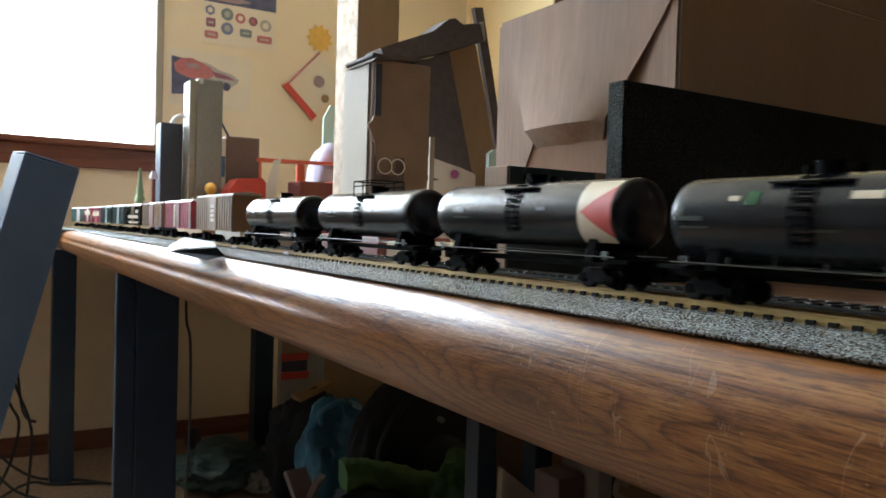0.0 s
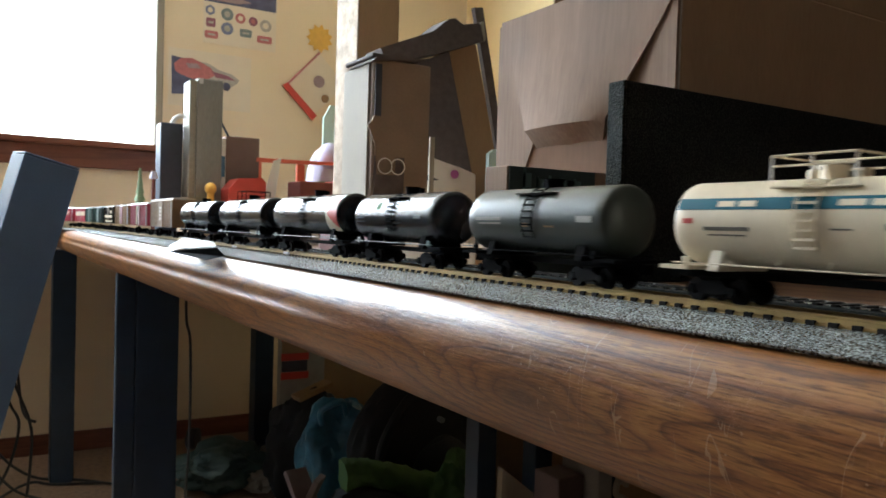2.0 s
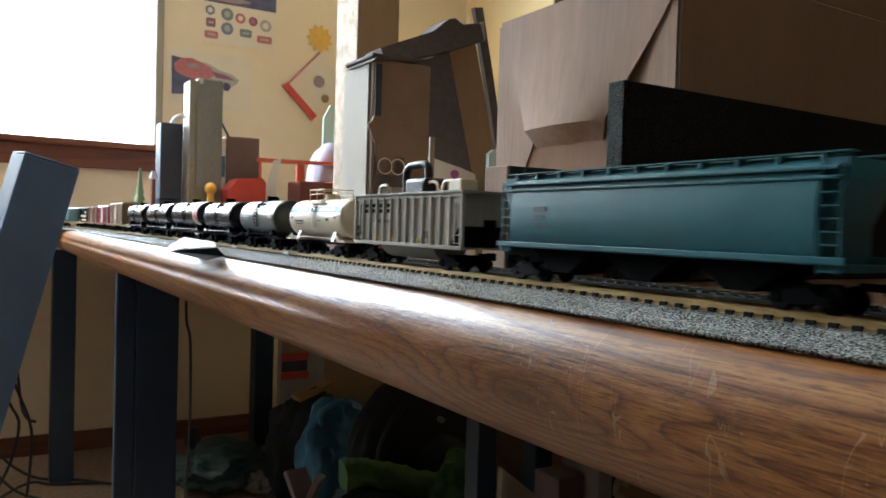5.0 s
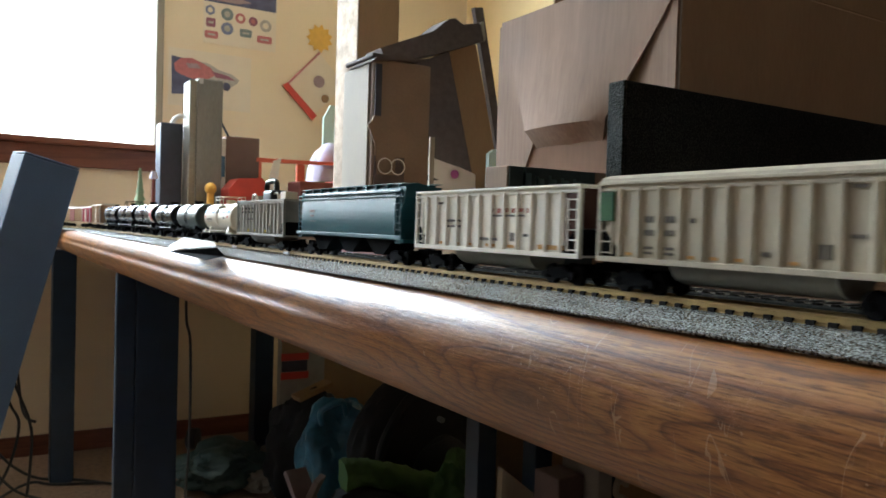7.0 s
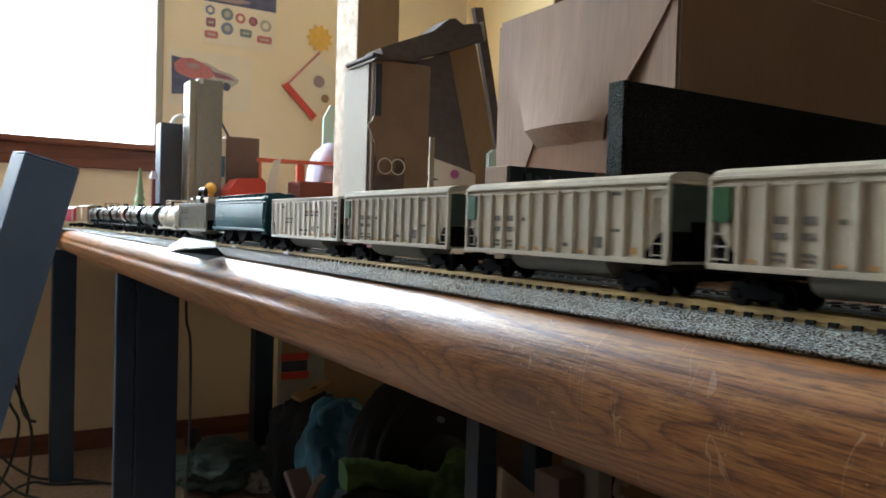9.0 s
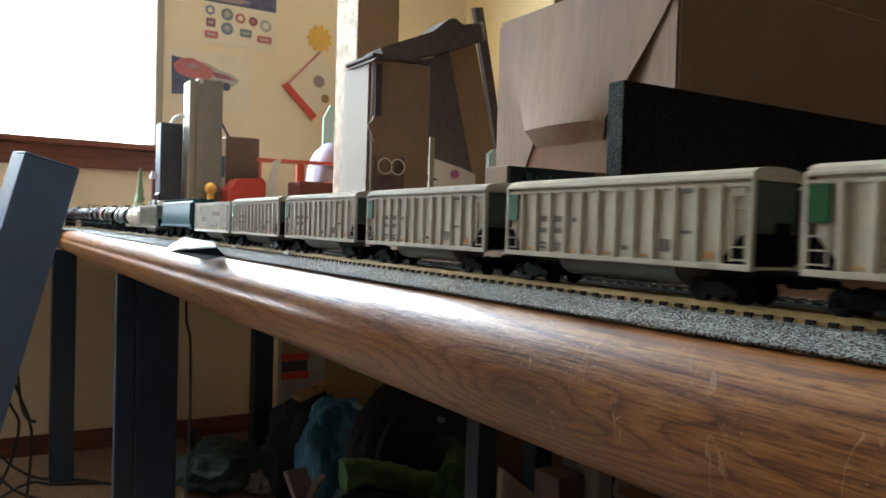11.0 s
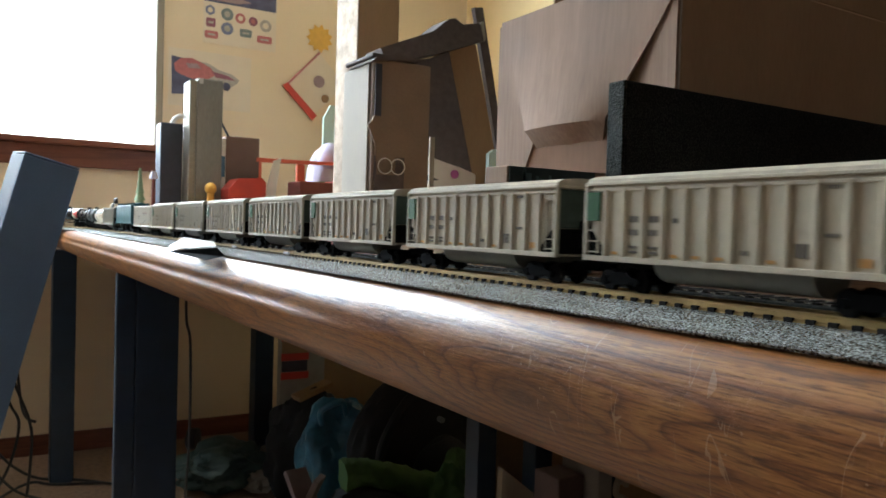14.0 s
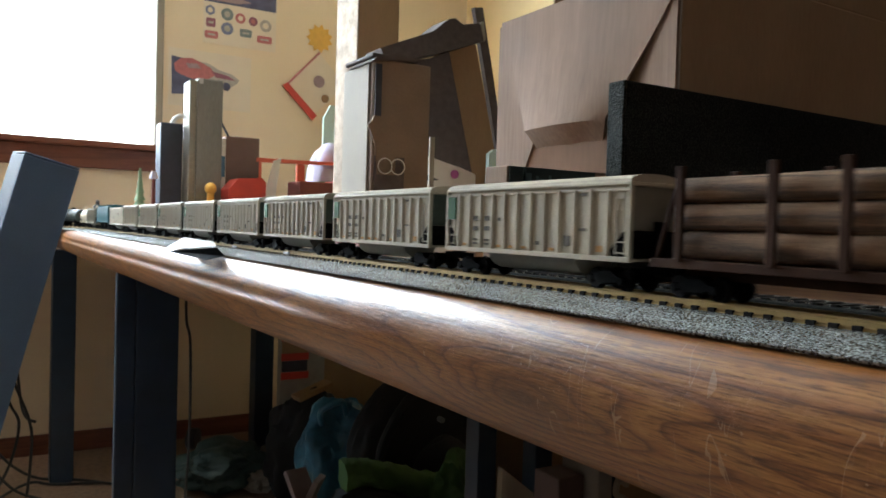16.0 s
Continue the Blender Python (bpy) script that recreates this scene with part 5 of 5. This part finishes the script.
bag = base("laptop_bag", "dark fabric bag propped against brown boards", "bag", pose(0, 0, 0))
part("bag_front", prism([(0.78, TOP), (0.80, 1.245), (0.872, 1.262), (0.917, 1.285), (1.035, TOP)], 1.50, 1.530), "darkcloth", bag)
part("bag_flap", prism([(0.735, 1.262), (0.80, 1.290), (0.865, 1.318), (0.905, 1.352), (0.922, 1.357), (0.945, 1.346), (0.996, 1.358), (1.004, 1.318), (0.92, 1.285), (0.80, 1.245), (0.745, 1.243)], 1.485, 1.56), "darkcloth", bag, "folded black flap")
part("flap_edge", prism([(0.990, 1.356), (0.998, 1.362), (1.006, 1.320), (1.002, 1.316)], 1.482, 1.563), "grey", bag, "pale worn edge")
thing("brown_board", prism([(0.900, 1.30), (1.008, 1.330), (1.135, TOP), (1.037, TOP)], 1.532, 1.550), "carddark", "brown board leaning behind the bag", "board")
thing("dark_stick", prism([(1.017, 1.413), (1.0415, 1.417), (1.098, 1.17), (1.176, TOP), (1.153, TOP), (1.079, 1.15)], 1.552, 1.566), "darkcloth", "thin dark stick leaning on the table", "stick")

leaf = base("paper_sheet", "tilted white paper sheet with purple spot", "paper", pose(0, 0, 0))
part("sheet", prism([(0.755, TOP), (0.762, 1.022), (0.845, 1.003), (0.880, 0.992), (0.885, TOP)], 1.32, 1.323), "white", leaf)
part("purple_spot", rod((0.828, 1.3165, 0.989), (0.828, 1.3199, 0.989), 0.009, 14), "purple", leaf)
part("dark_print", prism([(0.757, 0.985), (0.790, 0.975), (0.757, 0.972)], 1.3165, 1.3199), "navy", leaf)
thing("white_strip", box(0.7525, 0.763, 1.29, 1.296, TOP, 1.056, 0.001), "cardpale", "narrow white plastic strip standing upright", "strip")
thing("mint_clip", prism([(0.927, TOP), (0.927, 1.040), (0.940, 1.050), (0.952, 1.050), (0.952, TOP)], 1.34, 1.352), "mint", "mint green plastic piece on the table", "plastic")

# ---- clutter at the far end of the table ----
dark_box = thing("speaker_box", box(0.504, 0.574, 2.60, 2.68, TOP, 1.196, 0.004), "navy", "tall dark blue narrow box standing on end", "box")
bm = tube(spline([(0.545, 2.63, 1.196), (0.552, 2.63, 1.212), (0.570, 2.63, 1.226), (0.580, 2.63, 1.222)], 5), 0.007, 8)
part("handle", bm, "white", dark_box, "small curved white handle", True)
tubebox = base("poster_tube_box", "tall grey-green cardboard packing tube box", "box", pose(0, 0, 0))
part("front", box(0.604, 0.688, 2.545, 2.64, TOP, 1.343, 0.004), "tubegrey", tubebox)
part("pale_edge", box(0.582, 0.6035, 2.548, 2.64, TOP, 1.335, 0.003), "hopd", tubebox, "pale left edge")
part("shiny_top", box(0.610, 0.622, 2.541, 2.5445, 1.325, 1.342), "alu", tubebox)
brown = base("shoe_box", "brown upright box with white and blue side", "box", pose(0, 0, 0))
part("carton", box(0.716, 0.832, 2.60, 2.72, TOP, 1.170, 0.003), "plum", brown)
part("white_side", box(0.703, 0.7155, 2.60, 2.72, TOP, 1.160), "white", brown)
part("blue_label", box(0.7005, 0.7028, 2.597, 2.66, 1.02, 1.10), "blue", brown)
part("front_label", box(0.7028, 0.713, 2.5968, 2.5998, 1.03, 1.10), "blue", brown)
thing("red_tray", prism([(0.685, TOP), (0.690, 0.985), (0.720, 1.020), (0.800, 1.026), (0.812, 1.010), (0.812, TOP)], 2.46, 2.56), "red", "red plastic tray with rounded top", "tray")
thing("leaning_card", prism([(0.800, TOP), (0.826, 0.99), (0.850, 1.088), (0.876, 1.100), (0.862, 1.0), (0.845, TOP)], 2.50, 2.506), "white", "white card leaning upright on the table", "card")
crane = base("toy_crane", "orange-red toy gantry with long beam", "toy", pose(0, 0, 0))
part("beam", prism([(0.822, 1.104), (0.822, 1.090), (1.122, 1.097), (1.122, 1.108)], 2.60, 2.625), "orange", crane)
part("stand", box(0.972, 1.000, 2.602, 2.622, TOP, 1.092, 0.002), "orange", crane)
part("stand", box(0.828, 0.842, 2.602, 2.622, TOP, 1.090, 0.002), "orange", crane)
bm = lump(0.075, 0.06, 0.33, 0.12, 2.0, 4, 4)
ball = thing("plastic_bag", bm, "lav", "pale lavender plastic bag standing on the table", "bag", pose(1.115, 2.70, TOP), smooth=True)
thing("striped_ball", lathe_y([(-0.05, 0), (-0.043, 0.025), (-0.025, 0.044), (0, 0.05), (0.025, 0.044), (0.043, 0.025), (0.05, 0)], 0, 24), "lav", "pale lavender rounded ball resting in the bag", "ball", pose(1.12, 2.66, 1.135), smooth=True)
thing("green_peg", box(1.055, 1.075, 2.59, 2.60, TOP, 1.035, 0.003), "green", "small green plastic peg standing upright", "peg")
thing("plastic_sheet", prism([(1.132, TOP), (1.132, 1.29), (1.160, 1.341), (1.187, 1.341), (1.182, TOP)], 2.76, 2.772), "mint", "pale mint plastic panel leaning upright", "panel")
thing("low_box", box(0.915, 1.04, 2.42, 2.54, TOP, 1.022, 0.003), "oxide", "low maroon brown box on the table", "box")
thing("low_box", box(1.05, 1.13, 2.44, 2.54, TOP, 1.030, 0.003), "red", "low red box on the table", "box")
bm = bmesh.new()
bmesh.ops.create_uvsphere(bm, u_segments=18, v_segments=10, radius=0.019, matrix=Matrix.Translation((0.642, 2.50, 0.985)))
rod((0.642, 2.50, TOP), (0.642, 2.50, 0.97), 0.012, 12, bm)
thing("yellow_knob", bm, "yellow", "small yellow knob on a short stem", "knob", smooth=True)
tree = base("model_tree", "small pale green cone-shaped model tree", "model tree", pose(0.447, 2.62, TOP))
part("trunk", rod((0, 0, 0), (0, 0, 0.05), 0.004, 8), "tan", tree)
bm = bmesh.new()
for k in range(7):
    rod((0, 0, 0.03 + k * 0.023), (0, 0, 0.065 + k * 0.023), 0.030 * (1 - k / 7.5), 14, bm, 0.004)
part("crown", bm, "greenpale", tree)
fig = base("model_signal", "small brown model signal post with pink cap", "model", pose(0.470, 2.52, TOP))
part("mast", rod((0, 0, 0), (0, 0, 0.165), 0.006, 10), "oxide", fig)
part("cap", rod((0, 0, 0.1652), (0, 0, 0.190), 0.014, 14, None, 0.008), "lav", fig, "pale pink cap")
thing("black_antenna", tube([(0.700, 2.64, 1.236), (0.715, 2.64, 1.207), (0.735, 2.64, 1.172)], 0.004, 8), "navy", "short dark rod leaning between boxes", "rod")
# low items just behind the second track
for i, (x0, x1, y0, y1, zt_, mm, lb) in enumerate(((0.40, 0.50, 0.80, 0.98, 0.866, "oxide", "low maroon box lying behind the track"), (0.385, 0.53, 1.30, 1.46, 0.872, "cardpale", "low pale box lying behind the track"),
                                   (0.40, 0.55, 1.62, 1.86, 0.885, "carddark", "low brown box lying behind the track"), (0.39, 0.47, 0.58, 0.76, 0.862, "carddark", "flat brown card lying behind the track"))):
    thing("low_box", box(x0, x1, y0, y1, TOP, zt_, 0.002), mm, lb, "box")

# ---- papers on the wall ----
W = WALL - 0.0012
# low contrast of both posters is haze put into the inks
poster = base("poster", "wall poster with rows of round emblems, haze put in its inks", "poster", pose(0, 0, 0))
part("sheet", box(0.765, 1.066, W - 0.0015, W, 1.598, 1.90), "paper", poster)
part("photo_band", box(0.767, 1.064, W - 0.0024, W - 0.0016, 1.764, 1.90), "fnavy", poster, "dark photograph across the top")
part("photo_light", prism([(0.775, 1.790), (0.90, 1.800), (0.96, 1.785), (0.90, 1.772), (0.79, 1.772)], W - 0.0030, W - 0.0025), "faded", poster)
for cx, cz, r_, mm, ink, shape in ((0.791, 1.730, 0.021, "fblue", "paper", 6), (0.860, 1.724, 0.025, "fgreen", "fgrey", 20), (0.914, 1.716, 0.021, "fred", "paper", 20), (0.9675, 1.712, 0.019, "fmaroon", "fred", 20),
                                   (1.0207, 1.702, 0.025, "fgrey", "paper", 20), (0.8607, 1.666, 0.025, "fblue", "fgrey", 20)):
    em = part("emblem", rod((cx, W - 0.0024, cz), (cx, W - 0.0016, cz), r_, shape), mm, poster)
    part("emblem_centre", rod((cx, W - 0.0030, cz), (cx, W - 0.0025, cz), r_ * 0.5, 14), ink, em)
for cx, cz, wx, wz, mm in ((0.7944, 1.681, 0.019, 0.018, "fmaroon"), (0.7977, 1.633, 0.027, 0.015, "fred"), (0.938, 1.659, 0.025, 0.016, "fgreen"), (1.0173, 1.644, 0.032, 0.015, "fred")):
    em = part("emblem", prism([(cx - wx, cz - wz * 0.7), (cx - wx * 0.8, cz - wz), (cx + wx * 0.8, cz - wz), (cx + wx, cz - wz * 0.6), (cx + wx, cz + wz * 0.7), (cx + wx * 0.8, cz + wz), (cx - wx * 0.8, cz + wz), (cx - wx, cz + wz * 0.7)], W - 0.0024, W - 0.0016), mm, poster)
    part("emblem_centre", box(cx - wx * 0.55, cx + wx * 0.55, W - 0.0030, W - 0.0025, cz - wz * 0.25, cz + wz * 0.25), "fgrey", em)
pic = base("poster", "wide wall print of a red and grey vehicle", "poster", pose(0, 0, 0))
part("sheet", box(0.634, 0.963, W - 0.0015, W, 1.335, 1.560), "paper", pic)
part("print_back", prism([(0.645, 1.528), (0.72, 1.520), (0.735, 1.450), (0.728, 1.385), (0.648, 1.378)], W - 0.0023, W - 0.0016), "fnavy", pic)
part("print_dark", prism([(0.72, 1.520), (0.79, 1.514), (0.83, 1.494), (0.885, 1.482), (0.915, 1.462), (0.905, 1.446), (0.865, 1.418), (0.80, 1.414), (0.74, 1.436)], W - 0.0023, W - 0.0016), "fgrey", pic)
part("print_red", prism([(0.655, 1.498), (0.68, 1.522), (0.725, 1.528), (0.765, 1.512), (0.80, 1.496), (0.815, 1.470), (0.79, 1.452), (0.74, 1.442), (0.68, 1.458), (0.66, 1.470)], W - 0.0030, W - 0.0024), "fred", pic)
part("print_red", prism([(0.70, 1.505), (0.745, 1.508), (0.76, 1.490), (0.71, 1.486)], W - 0.0036, W - 0.0031), "faded", pic)
for cx, cz in ((0.742, 1.432), (0.862, 1.430)):
    part("print_wheel", rod((cx, W - 0.0036, cz), (cx, W - 0.0031, cz), 0.017, 14), "fnavy", pic)
part("print_trim", prism([(0.80, 1.486), (0.87, 1.474), (0.90, 1.458), (0.82, 1.462)], W - 0.0030, W - 0.0024), "fmaroon", pic)
sun = bmesh.new()
prism([((0.062 if k % 2 else 0.046) * math.cos(math.pi * k / 11) + 1.263, (0.062 if k % 2 else 0.046) * math.sin(math.pi * k / 11) + 1.688) for k in range(22)], W - 0.002, W, "Y", sun)
thing("paper_sun", sun, "yellow", "yellow paper sun cut-out on the wall", "paper cut-out")
card = base("hanging_card", "white square card with red edge hung as diamond", "card", pose(0, 0, 0))
part("sheet", prism([(1.118, 1.462), (1.262, 1.622), (1.385, 1.500), (1.241, 1.352)], W - 0.008, W - 0.0005), "paper", card)
part("red_edge", prism([(1.096, 1.466), (1.120, 1.480), (1.256, 1.352), (1.236, 1.330)], W - 0.010, W - 0.0005), "red", card)
part("red_edge", prism([(1.118, 1.476), (1.124, 1.472), (1.264, 1.622), (1.260, 1.628)], W - 0.0098, W - 0.0005), "fred", card)
for cx, cz, r_ in ((1.262, 1.500, 0.026), (1.292, 1.430, 0.018)):
    part("print_spot", rod((cx, W - 0.009, cz), (cx, W - 0.0079, cz), r_, 16), "faded" if r_ > 0.02 else "tan", card)

# ---- under the table ----
shelfbox = base("storage_box", "upright printed box with red labels under the table", "box", pose(0, 0, 0))
part("carton", box(0.862, 1.02, 2.42, 2.452, 0, 0.535, 0.003), "grey", shelfbox)
for z in (0.500, 0.435, 0.372):
    part("red_label", box(0.864, 0.960, 2.4165, 2.4197, z - 0.012, z + 0.012), "red", shelfbox)
part("picture_label", box(0.866, 0.955, 2.4165, 2.4197, 0.446, 0.486), "carddark", shelfbox)
part("picture_label", box(0.866, 0.955, 2.4165, 2.4197, 0.386, 0.422), "navy", shelfbox)
thing("storage_box", box(1.03, 1.40, 2.45, 2.80, 0, 0.42, 0.004), "carddark", "brown cardboard storage box on the carpet", "box")
blue = thing("blue_bag", lump(0.155, 0.14, 0.345, 0.30, 2.2, 8, 5), "bluebag", "crumpled blue plastic bag on the carpet", "bag", pose(0.970, 2.12, 0), smooth=True)
part("bag_handle", tube(spline([(-0.09, -0.03, 0.28), (-0.11, -0.06, 0.335), (-0.05, -0.07, 0.36), (-0.02, -0.04, 0.31)], 6), 0.009, 8), "bluebag", blue, "twisted plastic handle", True)
packs = base("backpack", "black nylon backpack slumped under the table", "backpack", pose(1.13, 1.94, 0))
part("sack", lump(0.235, 0.12, 0.465, 0.18, 1.6, 11, 5), "pack", packs, smooth=True)
part("pocket", lump(0.11, 0.05, 0.30, 0.10, 2.0, 12, 4), "pack", packs, smooth=True).location = (0.0, -0.12, 0.0)
part("strap", tube(spline([(-0.15, -0.08, 0.12), (-0.19, -0.11, 0.26), (-0.12, -0.11, 0.39), (0.0, -0.08, 0.45)], 6), 0.014, 8), "pack", packs, smooth=True)
part("badge", rod((-0.02, -0.130, 0.345), (-0.02, -0.150, 0.345), 0.008, 12), "tubegrey", packs, "small grey badge")
thing("dark_clothes", lump(0.20, 0.10, 0.235, 0.35, 2.4, 15, 5), "pack", "heap of dark clothes on the carpet", "clothes", pose(0.91, 1.72, 0), smooth=True)
bm = tube(spline([(0.775, 1.712, 0.262), (0.80, 1.71, 0.262), (0.86, 1.705, 0.252), (0.94, 1.70, 0.228), (1.03, 1.69, 0.200)], 9), 0.036, 20)
for v in bm.verts:
    v.co += Vector((0, 1, 0.6)) * 0.012 * noise.noise(v.co * 28.0) + Vector((0, 0, 0.008)) * noise.noise(v.co * 70.0)
thing("rolled_green_cloth", bm, "greencloth", "rolled bright green cloth lying on dark clothes", "cloth", smooth=True)
thing("black_bag", lump(0.13, 0.10, 0.350, 0.25, 2.4, 23, 5), "pack", "dark fabric bag slumped on the carpet", "bag", pose(0.925, 2.335, 0), smooth=True)
thing("green_cloth", lump(0.10, 0.09, 0.30, 0.40, 2.0, 17, 5), "greencloth", "heap of dark green cloth on the carpet", "cloth", pose(1.09, 1.66, 0), smooth=True)
thing("plastic_sack", lump(0.16, 0.13, 0.15, 0.35, 2.6, 19, 5), "dkgreen", "dark crumpled plastic sack on the carpet", "sack", pose(0.71, 2.52, 0), smooth=True)
thing("crumpled_paper", lump(0.05, 0.04, 0.075, 0.4, 3.0, 21, 4), "cardpale", "crumpled pale paper on the plastic sack", "paper", pose(0.80, 2.42, 0.0))
thing("white_pipe", rod((0.735, 2.93, 0.022), (0.985, 2.76, 0.026), 0.013, 12), "cardpale", "pale plastic pipe lying on the carpet", "pipe", smooth=True)
bm = rod((0.705, 2.99, 0.040), (0.735, 2.97, 0.040), 0.040, 20)
thing("caster_wheel", bm, "cable", "black rubber wheel lying against the baseboard", "wheel", smooth=True)
for i, (a, b, mm) in enumerate((((0.66, 1.85, 0.0), (0.745, 1.78, 0.24), "plum"), ((0.74, 1.62, 0.0), (0.70, 1.84, 0.25), "plum"), ((0.872, 2.30, 0.322), (0.990, 2.31, 0.362), "tan"))):
    a, b = Vector(a), Vector(b)
    d = (b - a).normalized()
    m = Matrix.Translation((a + b) / 2) @ d.to_track_quat("Z", "X").to_matrix().to_4x4()
    bm = box(-0.008, 0.008, -0.03, 0.03, -(b - a).length / 2, (b - a).length / 2, 0.002)
    bmesh.ops.transform(bm, matrix=m, verts=bm.verts)
    for v in bm.verts:
        v.co.z = max(v.co.z, 0.0)
    thing("wood_slat", bm, mm, "wooden slat leaning on the heap under the table", "slat")
thing("pale_board", prism([(0.72, 0), (0.735, 0.49), (0.80, 0.44), (0.86, 0)], 0.995, 1.008), "cardpale", "pale board leaning under the table", "board")
thing("red_carton", box(0.885, 0.945, 1.03, 1.10, 0, 0.440, 0.003), "plum", "reddish brown carton standing under the table", "box")
thing("grey_carton", box(0.950, 0.985, 1.0, 1.10, 0, 0.46, 0.003), "grey", "narrow grey carton standing under the table", "box")
thing("coiled_cable", tube(spline([(1.02, 1.0, 0.42), (0.99, 0.99, 0.435), (0.985, 0.99, 0.41), (1.01, 0.99, 0.395), (1.03, 1.0, 0.36), (1.02, 1.0, 0.18), (1.0, 1.0, 0.008)], 6), 0.006, 8), "cardpale", "pale looped cable hanging under the table", "cable", smooth=True)
thing("green_bottle", rod((0.905, 1.30, 0), (0.905, 1.30, 0.37), 0.030, 18), "green", "green plastic bottle standing under the table", "bottle", smooth=True)
# invented brown block, added to keep light out below the table
bm = box(1.42, 1.62, -0.2, 2.3, 0.0, 0.60, 0.004)
thing("storage_chest", bm, "carddark", "made-up long brown block keeping light from under the table", "chest")
for pts in ([(-0.10, 0.90, 0.34), (0.06, 2.2, 0.60), (0.13, 2.75, 0.26), (0.17, 2.78, 0.21)],
            [(-0.02, 2.66, 0.40), (0.03, 2.68, 0.30), (0.055, 2.70, 0.22), (0.035, 2.72, 0.12), (0.06, 2.70, 0.05), (0.02, 2.66, 0.006)],
            [(0.00, 2.72, 0.36), (0.045, 2.72, 0.26), (0.025, 2.72, 0.18), (0.05, 2.73, 0.09), (0.11, 2.70, 0.02), (0.18, 2.62, 0.006)],
            [(0.05, 2.70, 0.46), (0.09, 2.72, 0.30), (0.12, 2.74, 0.22), (0.10, 2.75, 0.10), (0.06, 2.76, 0.006)],
            [(0.06, 2.62, 0.50), (0.105, 2.66, 0.36), (0.15, 2.68, 0.22), (0.15, 2.68, 0.10), (0.14, 2.66, 0.006)],
            [(0.05, 2.9, 0.12), (0.10, 2.86, 0.06), (0.18, 2.84, 0.008), (0.30, 2.76, 0.008), (0.40, 2.66, 0.008)],
            [(0.03, 2.6, 0.008), (0.09, 2.72, 0.008), (0.16, 2.76, 0.02), (0.22, 2.75, 0.008), (0.36, 2.70, 0.008)]):
    thing("loose_cable", tube(spline(pts, 8), 0.0045, 6), "cable", "loose black power cable trailing to the carpet", "cable", group="cables", smooth=True)
thing("hanging_cable", tube(spline([(0.400, 1.75, TOP - 0.046), (0.402, 1.75, 0.66), (0.412, 1.75, 0.60), (0.414, 1.75, 0.40), (0.406, 1.75, 0.20), (0.41, 1.75, 0.005)], 6), 0.003, 6), "cable", "thin black cable hanging from the table", "cable", smooth=True)


# ---- movement ----
def motions():
    ts = [p[0] for p in RUN]
    ds = [p[1] * K for p in RUN]
    for car, s0 in CARS:
        rows = []
        for k in range(33):
            t = k * 0.5
            x, y, a = along(s0 + float(np.interp(t, ts, ds)))
            rows.append((t, pose(x, y, RAIL, 0, 0, a)))
        walk(car, rows)


motions()
